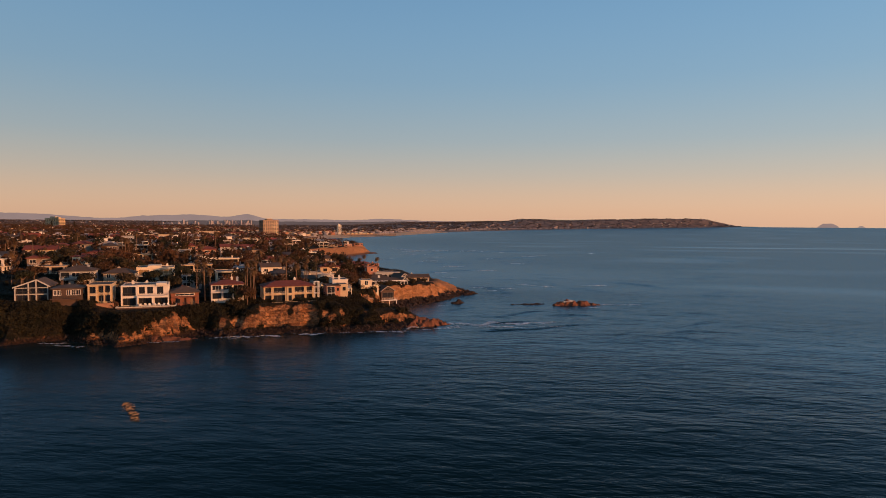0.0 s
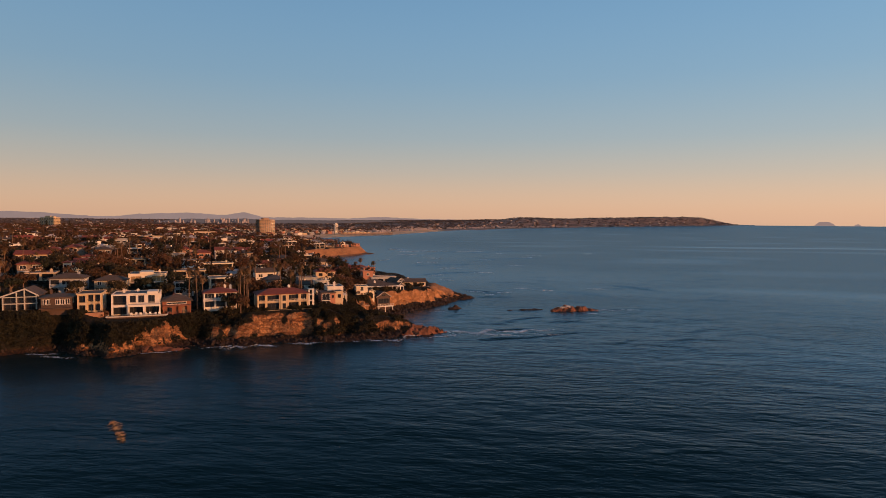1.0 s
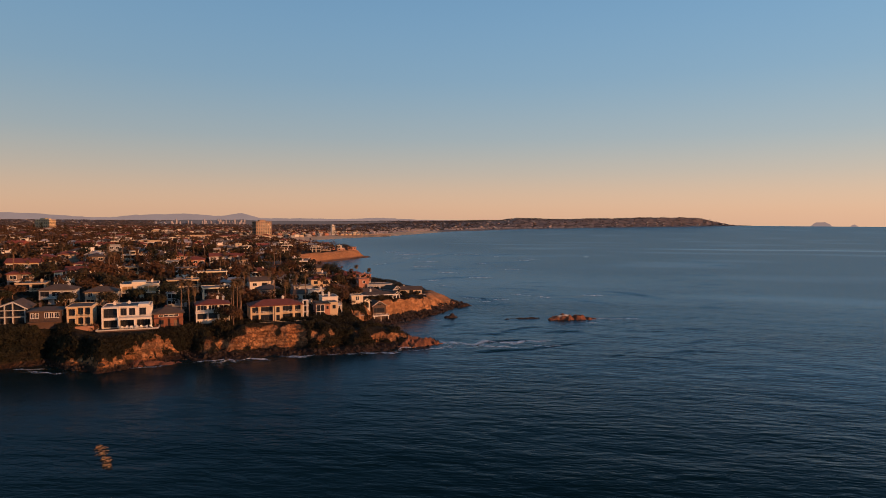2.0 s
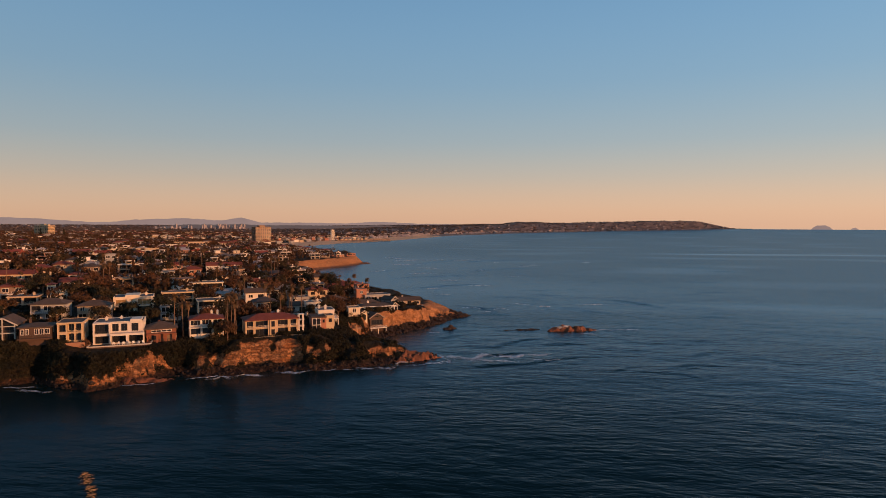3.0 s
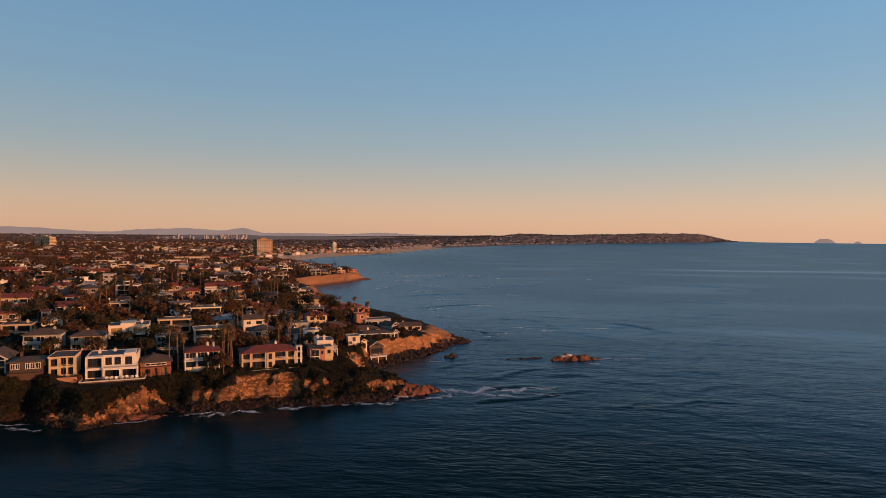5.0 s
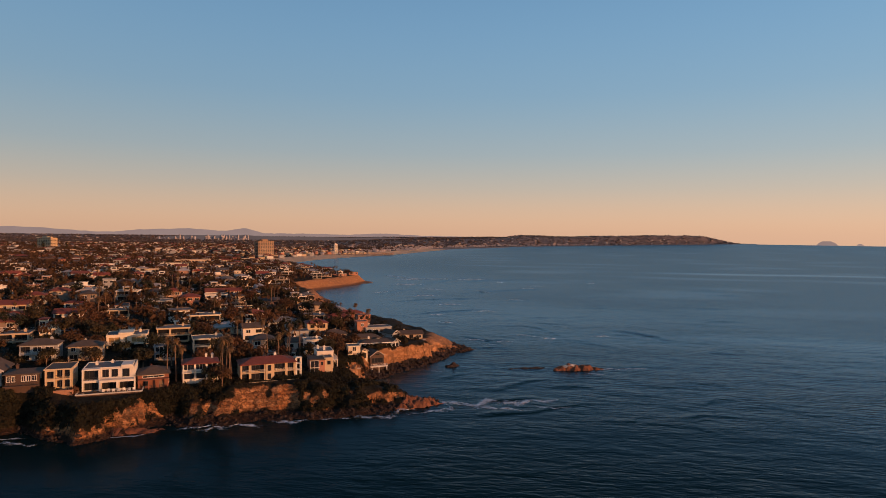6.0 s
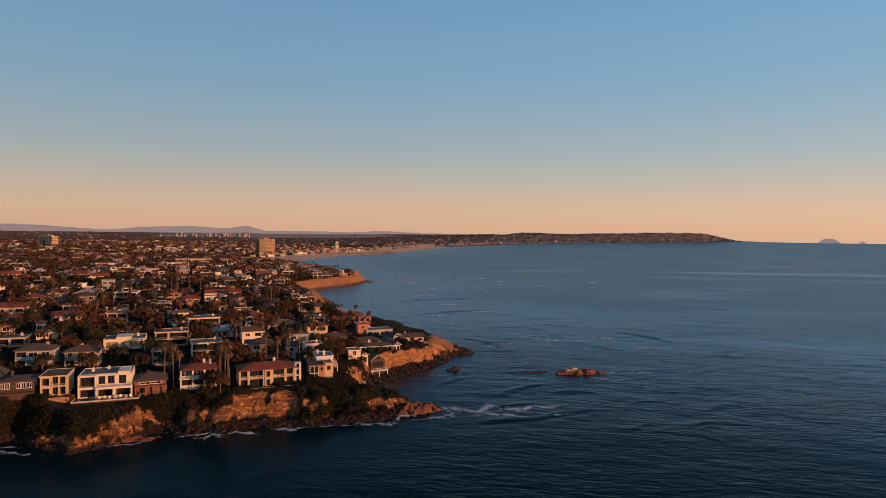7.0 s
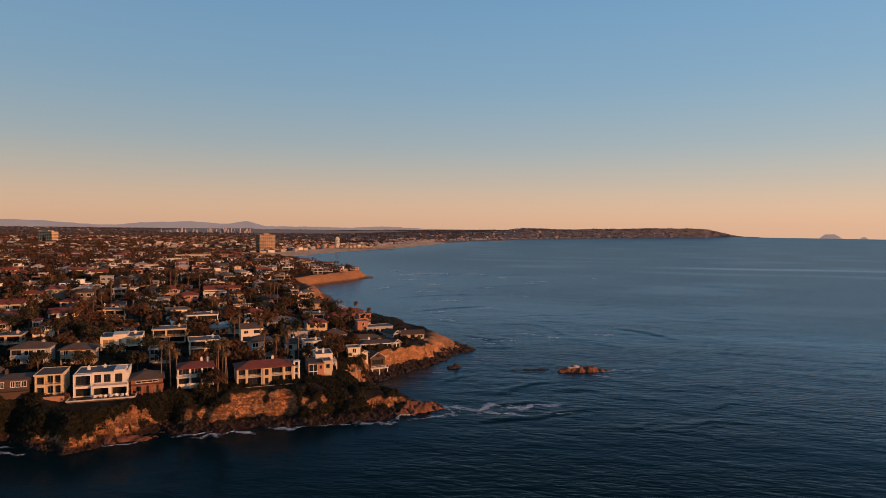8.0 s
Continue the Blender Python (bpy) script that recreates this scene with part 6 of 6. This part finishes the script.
skerry("rock_islet", 26.0, 295, 12, 4.0, 2.5, 14, 1, REEFROCK, "reddish rock islet standing in the sea")
skerry("rock_ledge", 5.5, 293.5, 13, 1.7, 0.9, 16, 3, BOULDER, "low dark wave-washed ledge beside the islet")
skerry("rock_outcrop", -30, 291, 3.4, 2.4, 2.0, 20, 5, BOULDER, "small dark rock awash off the point")
skerry("reef_spit", -36, 225, 10, 5.0, 3.2, 38, 7, REEFROCK, "rough reddish rock at the end of the reef")
skerry("rock_shelf", -118, 180, 13, 3.6, 1.5, 25, 9, REEFROCK, "flat tide-worn rock shelf below the bluff")


GUANO = mat("bird_whitened_rock", (0.55, 0.46, 0.38), 0.9, 0.4, 0.8, 4, 0.05, 4)
cap = skerry("whitened_rock", 22.6, 294.6, 3.2, 2.0, 1.1, 20, 12, GUANO, "pale bird-whitened top of the rock islet")
cap.location.z = 2.0
knoll = skerry("rock_knoll", -68.4, 249.0, 7.5, 6.0, 6.4, 25, 15, OCHRE, "rounded ochre rock above the cove")
knoll.location.z = 2.2


def foam(x, y, lx, ly, turn, label, seed=0, crest=0.0, arc=0.0):
    """A patch of white water: a thin sheet with an uneven rim, bowed like the wave that left it and raised where it breaks."""
    nx, ny = 40, 12
    a, b = np.meshgrid(np.linspace(-1, 1, nx), np.linspace(-1, 1, ny))
    width = ly * (0.55 + 0.45 * wobble(a * lx, a * 0 + seed, max(2.0, lx * 0.22), seed + 1))
    z = 0.07 + crest * np.exp(-(b * 2.2) ** 2) * (1 - a * a) * (0.7 + 0.3 * wobble(a * lx, b * ly, 2.5, seed))
    bend = arc * lx * (1 - a * a) + 0.35 * ly * np.sin(a * 3.2 + seed) + 0.2 * ly * np.sin(a * 9 + seed * 2)
    me = mesh_py("white_water", np.stack([(a * lx).ravel(), (b * width + bend).ravel(), z.ravel()], 1), grid_faces(nx, ny), FOAM, True)
    rim = me.attributes.new("rim", "FLOAT", "POINT")
    rim.data.foreach_set("value", (1 - np.maximum(np.abs(a) ** 2, np.abs(b) ** 1.5)).ravel().astype(np.float32))
    ob = new("white_water", me)
    ob.matrix_basis = pose(x, y, 0, 0, 0, turn)
    return tagged(ob, label, "surf", "breaking waves", "stuff")


# white water, place by place: x, y, half length, half width, turn, height, bow
REEF_LACE = [(-12, 229, 14, 8, 14, 0.2, 0.2), (5, 238, 14, 6.5, 10, 0.15, -0.2), (-21, 227, 6, 8, 50, 0.3, 0.4), (-6, 224, 13, 4, 8, 0.2, 0.1),
    (-1, 232, 9, 3.4, 24, 0.3, 0.25), (12, 231, 8, 2.0, 4, 0.2, -0.2), (-26, 219, 7, 3, 15, 0.2, 0.2), (41, 296, 8, 3.0, 4, 0.2, 0.2),
    (52, 302, 9, 2.2, 14, 0.1, -0.2), (34, 287, 7, 1.8, 0, 0.1, -0.1)]
SHORE_WASH = [(-46, 208, 9, 3.6, 26, 0.15, 0.1), (-72, 199, 8, 3.4, 14, 0.15, 0.1), (-96, 189, 10, 2.2, 25, 0.3, 0.1),
    (-92, 187, 6, 3.0, 15, 0.7, 0.2), (-38, 216, 6, 3.2, 30, 0.5, 0.2), (-84, 192, 7, 2.4, 15, 0.4, 0.1), (-139, 166, 8, 2.0, 5, 0.3, 0.1),
    (-113, 178, 8, 1.6, 30, 0.1, 0), (-146, 170, 8, 1.6, 5, 0.1, 0), (-30, 216, 9, 1.8, 20, 0.1, 0.1), (-58, 204, 8, 2.0, 10, 0.1, 0.1),
    (-36, 279, 5, 0.9, 10, 0.1, 0.1), (-17, 352, 6, 1.2, 10, 0.1, 0)]
BAY_CRESTS = [(17, 377, 6, 3.2, -6, 0.6, 0.1), (47, 391, 11, 3.0, 3, 0.5, 0.12), (-26, 364, 9, 2.6, -24, 0.4, 0.15),
    (2, 384, 12, 2.2, -20, 0.3, 0.2), (-8, 362, 6, 2, 8, 0.4, 0.1)]
OUTER_CRESTS = [(-132, 743, 26, 12, 26, 0.7, 0.1), (-178, 880, 34, 16, -24, 0.8, 0.15),
    (-126, 842, 48, 14, 6, 0.7, 0.12), (-148, 820, 26, 13, 12, 0.7, 0.2), (-69, 856, 34, 10, 8, 0.6, -0.1), (-92, 610, 20, 7, 30, 0.5, 0.2),
    (-60, 540, 14, 5, 16, 0.5, 0.15), (-98, 690, 18, 8, 10, 0.5, -0.1), (-140, 640, 18, 7, 60, 0.3, 0.2), (-62, 470, 9, 4, 22, 0.4, 0.2),
    (-28, 500, 14, 3.5, 4, 0.4, 0.1)]
for i, q in enumerate(REEF_LACE + SHORE_WASH + BAY_CRESTS + OUTER_CRESTS):
    foam(*q[:5], "white broken water of a small wave", i, q[5], q[6])
SURF = random.Random(17)
for i in range(7):
    y = SURF.uniform(420, 900)
    x = -y * 0.17 + SURF.uniform(0, 40) + abs(SURF.gauss(0, 1)) * 32 * (y / 400)
    foam(x, y, SURF.uniform(3, 11) * y / 450, SURF.uniform(1.8, 3.4) * y / 420, SURF.uniform(-14, 24), "thin white crest of a breaking swell", 40 + i, 0.35, SURF.uniform(-0.2, 0.3))

# sun glint mirrored from a window, put on the sea as golden slivers
GLINT = mat("painted_sun_glint", (0.40, 0.28, 0.17), 0.45, 0.5, 1.2, 6, spec=0.5)
SLIVER = random.Random(3)
bm = bmesh.new()
for i in range(110):
    u = SLIVER.uniform(-1, 1)
    x, y = u * 7.5 + SLIVER.gauss(0, 0.3), SLIVER.gauss(0, 0.55) * (1 - u * u * 0.7)
    ln, up = SLIVER.uniform(0.2, 0.6), SLIVER.uniform(0.05, 0.22)
    q = Matrix.Rotation(radians(SLIVER.gauss(90, 18)), 4, "Z")
    v = [bm.verts.new(Vector((x, y, 0.03)) + q @ Vector(c)) for c in ((-ln, 0, 0), (-ln * 0.3, -0.10, up), (ln, 0, up * 0.4), (-ln * 0.2, 0.12, up * 0.2))]
    bm.faces.new(v)
ob = part("floating_kelp", bm, GLINT, at=pose(-78.6, 109.2, 0.02, 0, 0, -47))
tagged(ob, "painted golden sun glint on the sea", "kelp", kind="stuff")

# ---- tall buildings ----
def tower(x, y, z, turn, w, d, floors, wm, label, name="apartment_tower", sh=3.2, roofbox=True, cols=6):
    r = thing(name, pose(x, y, z, 0, 0, turn), label, "tower block")
    H = floors * sh
    walls(r, -w / 2, w / 2, -d / 2, d / 2, -6, H, wm)
    flat_roof(r, -w / 2, w / 2, -d / 2, d / 2, H, GRAVEL, wm, 0.3, 1.0)
    if roofbox:
        part("roof_plant", boxes((-w * 0.28, w * 0.1, -d * 0.2, d * 0.2, H + 0.1, H + 4.5), (w * 0.18, w * 0.34, -d * 0.2, d * 0.15, H + 0.1, H + 3.4)), wm, r)
    for f in range(floors):
        part("balcony", boxes((-w / 2 - 0.1, w / 2 + 0.1, -d / 2 - 0.9, -d / 2 - 0.004, f * sh + sh * 0.9, f * sh + sh * 1.2),
                              (w / 2 + 0.004, w / 2 + 0.9, -d / 2 - 0.1, d / 2 + 0.1, f * sh + sh * 0.9, f * sh + sh * 1.2)), wm, r)
        for i in range(cols):
            c = -w / 2 + (i + 0.5) * w / cols
            win(r, c, -d / 2, f * sh + 1.6, w / cols * 0.6, 1.8, 0, True, 2, False)
            c = -d / 2 + (i + 0.5) * d / cols
            win(r, w / 2, c, f * sh + 1.6, d / cols * 0.6, 1.8, 1, True, 2, False)
    return r


TOWERMAT = mat("brown_concrete", (0.27, 0.17, 0.11), 0.9, 0.15, 0.3, 4)
tower(-580, 1356, 13, -45, 24, 36, 9, TOWERMAT, "tan concrete apartment tower near the beach", cols=7)
tower(-505, 1660, 8, 35, 9, 9, 7, WHITE, "slim white tower by the bay", "slim_tower", cols=3)
tower(-1041, 1258, 24, -27, 66, 13, 6, CREAM, "long cream apartment slab on the rise, its end in the sun", "apartment_block", cols=8)

BAYROW = random.Random(3)
for i in range(18):
    q = i / 17
    x, y = -490 + 45 * q + BAYROW.uniform(-12, 12) - 70, 1420 + 480 * q
    b = thing("beach_apartments", pose(x, y, gz(x, y), 0, 0, 62 + BAYROW.uniform(-8, 8)), "pale low apartment building behind the bay beach", "building", "beach apartments")
    w, d, h = BAYROW.uniform(7, 14), 10, BAYROW.choice((6, 6, 9))
    walls(b, 0, w, 0, d, -3, h, BAYROW.choice((CREAM, CREAM, TAN, PINK)))
    flat_roof(b, 0, w, 0, d, h, GRAVEL, WHITE)
    for f in range(int(h / 3)):
        for c in range(int(w / 4)):
            win(b, 2 + c * 4, 0, f * 3 + 1.6, 2.2, 1.6, 0, True, 1, False)

# distant city towers against the mountains
CITY = random.Random(12)
# pale mauve wall colour carries the haze over the city
CITYMAT = mat("haze_tinted_city_wall", (0.31, 0.27, 0.27), 0.9, 0.1, 0.05, 0.4)
for i in range(48):
    a = radians(-31.9 + 2.9 * (i + CITY.uniform(0, 0.8)) / 17 if i < 17 else -28.3 + 3.7 * (i - 17 + CITY.uniform(0, 0.8)) / 31)
    d = CITY_D + CITY.uniform(-40, 20)
    hgt = d * math.tan(radians(CITY.choice((0.34, 0.42, 0.48, 0.55, 0.62, 0.72)) * (0.75 if i < 7 else 1.0)))
    w = CITY.uniform(5, 9.5)
    t = thing("city_tower", pose(MID[0] + d * math.sin(a), MID[1] + d * math.cos(a), MID[2] - d * 0.0116, 0, 0, -math.degrees(a) + 30), "distant pale city skyscraper in haze", "skyscraper", "city skyline")
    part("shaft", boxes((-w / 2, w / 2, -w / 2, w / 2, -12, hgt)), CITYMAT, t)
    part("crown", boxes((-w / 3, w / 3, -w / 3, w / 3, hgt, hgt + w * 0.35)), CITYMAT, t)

# houses of the far beach strip, pale specks behind the sand
vs, fs = [], []
SB = random.Random(8)
line = np.array([(-470, 1550), (-395, 1850), (-330, 2300), (-318, 2650), (70, 3900), (700, 5200)], float)
for i in range(480):
    q = SB.random() * (len(line) - 1.001)
    k = int(q)
    p0 = line[k] + (line[k + 1] - line[k]) * (q - k)
    x, y = p0[0] - SB.uniform(25, 160) - 40, p0[1] + SB.uniform(-20, 20)
    w, h = SB.uniform(5, 11), SB.uniform(3, 6.5)
    o = len(vs)
    for z in (-2, h):
        for a, b in ((-w / 2, -6), (w / 2, -6), (w / 2, 6), (-w / 2, 6)):
            X1, Y1, Z1 = far(np.array(x + a), np.array(y + b), np.array(5.0 + z))
            vs.append((float(X1), float(Y1), float(Z1)))
    fs += [[o + j for j in qd] for qd in ((4, 5, 6, 7), (0, 1, 5, 4), (1, 2, 6, 5), (2, 3, 7, 6), (3, 0, 4, 7))]
tagged(new("beach_front_houses", mesh_py("beach_front_houses", vs, fs, CITYMAT)), "row of pale houses behind the long beach", "houses", kind="stuff")

# the farther town, woods and roofs over the mesa and the long headland
rng = np.random.RandomState(31)
n = 16000
a = np.radians(rng.uniform(-48, 18.9, n))
q = 2350 * (14500 / 2350) ** rng.uniform(0, 1, n)
px, py = MID[0] + q * np.sin(a), MID[1] + q * np.cos(a)
pd = inland(px, py)
keep = pd > 110
a, q, px, py, pd = a[keep], q[keep], px[keep], py[keep], pd[keep]
pz = far_height(px, py, pd, np.degrees(a), q)
wood = rng.uniform(0, 1, len(q)) > np.where(pd < 600, 0.14, 0.022)
grow = 1 + q / 9000
fx, fy, fz = far(px, py, pz + 2.0)
shrink = np.hypot(fx - MID[0], fy - MID[1]) / q
size = rng.uniform(3.0, 6.5, len(q)) * grow * shrink
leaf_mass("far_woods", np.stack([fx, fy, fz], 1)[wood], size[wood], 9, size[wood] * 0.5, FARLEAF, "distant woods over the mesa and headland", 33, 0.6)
# wall colour greyed to hold the haze across the bay
FARWALL = mat("haze_tinted_far_wall", (0.30, 0.24, 0.22), 0.9, 0.15, 0.02, 0.2)
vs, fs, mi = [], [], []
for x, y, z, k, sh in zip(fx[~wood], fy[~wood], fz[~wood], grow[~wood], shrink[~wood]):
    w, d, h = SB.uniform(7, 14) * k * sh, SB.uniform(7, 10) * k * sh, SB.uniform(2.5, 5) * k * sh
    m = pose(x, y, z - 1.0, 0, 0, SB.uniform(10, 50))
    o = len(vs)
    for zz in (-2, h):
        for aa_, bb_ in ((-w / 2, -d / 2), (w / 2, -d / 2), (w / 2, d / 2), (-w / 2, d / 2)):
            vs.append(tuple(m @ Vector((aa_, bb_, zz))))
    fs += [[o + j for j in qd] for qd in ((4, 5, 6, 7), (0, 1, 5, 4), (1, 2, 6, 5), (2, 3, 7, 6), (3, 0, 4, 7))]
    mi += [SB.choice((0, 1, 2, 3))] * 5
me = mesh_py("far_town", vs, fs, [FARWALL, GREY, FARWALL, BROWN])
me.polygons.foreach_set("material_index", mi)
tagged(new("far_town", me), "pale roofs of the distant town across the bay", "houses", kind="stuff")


# the pier across the bay
def pier():
    p0, p1 = Vector((-486, 1632, 0)), Vector((-372, 1790, 0))
    ln, ang = (p1 - p0).length, math.degrees(math.atan2(p1.y - p0.y, p1.x - p0.x))
    r = thing("pier", pose(p0.x, p0.y, 0, 0, 0, ang), "long dark wooden pier on piles reaching into the bay", "pier")
    part("deck", boxes((0, ln, -4, 4, 4.6, 6.3)), WOOD, r)
    for i in range(24):
        for yy in (-2.4, 2.4):
            x = 4 + i * (ln - 6) / 23
            part("pile", boxes((x - 0.4, x + 0.4, yy - 0.4, yy + 0.4, -3, 5.6)), WOOD, r)
    for i in range(7):
        x = 14 + i * 14
        hut = part("hut", boxes((x, x + 8, -2.4, 2.4, 6.304, 9.2)), CREAM, r, "small pale cottage on the pier")
        hip_roof(hut, x, x + 8, -2.4, 2.4, 9.204, 1.2, GRAVEL, 0.3)
    rail(r, 0.5, ln - 0.5, -2.9, 6.3, WOOD, 1.1)


pier()
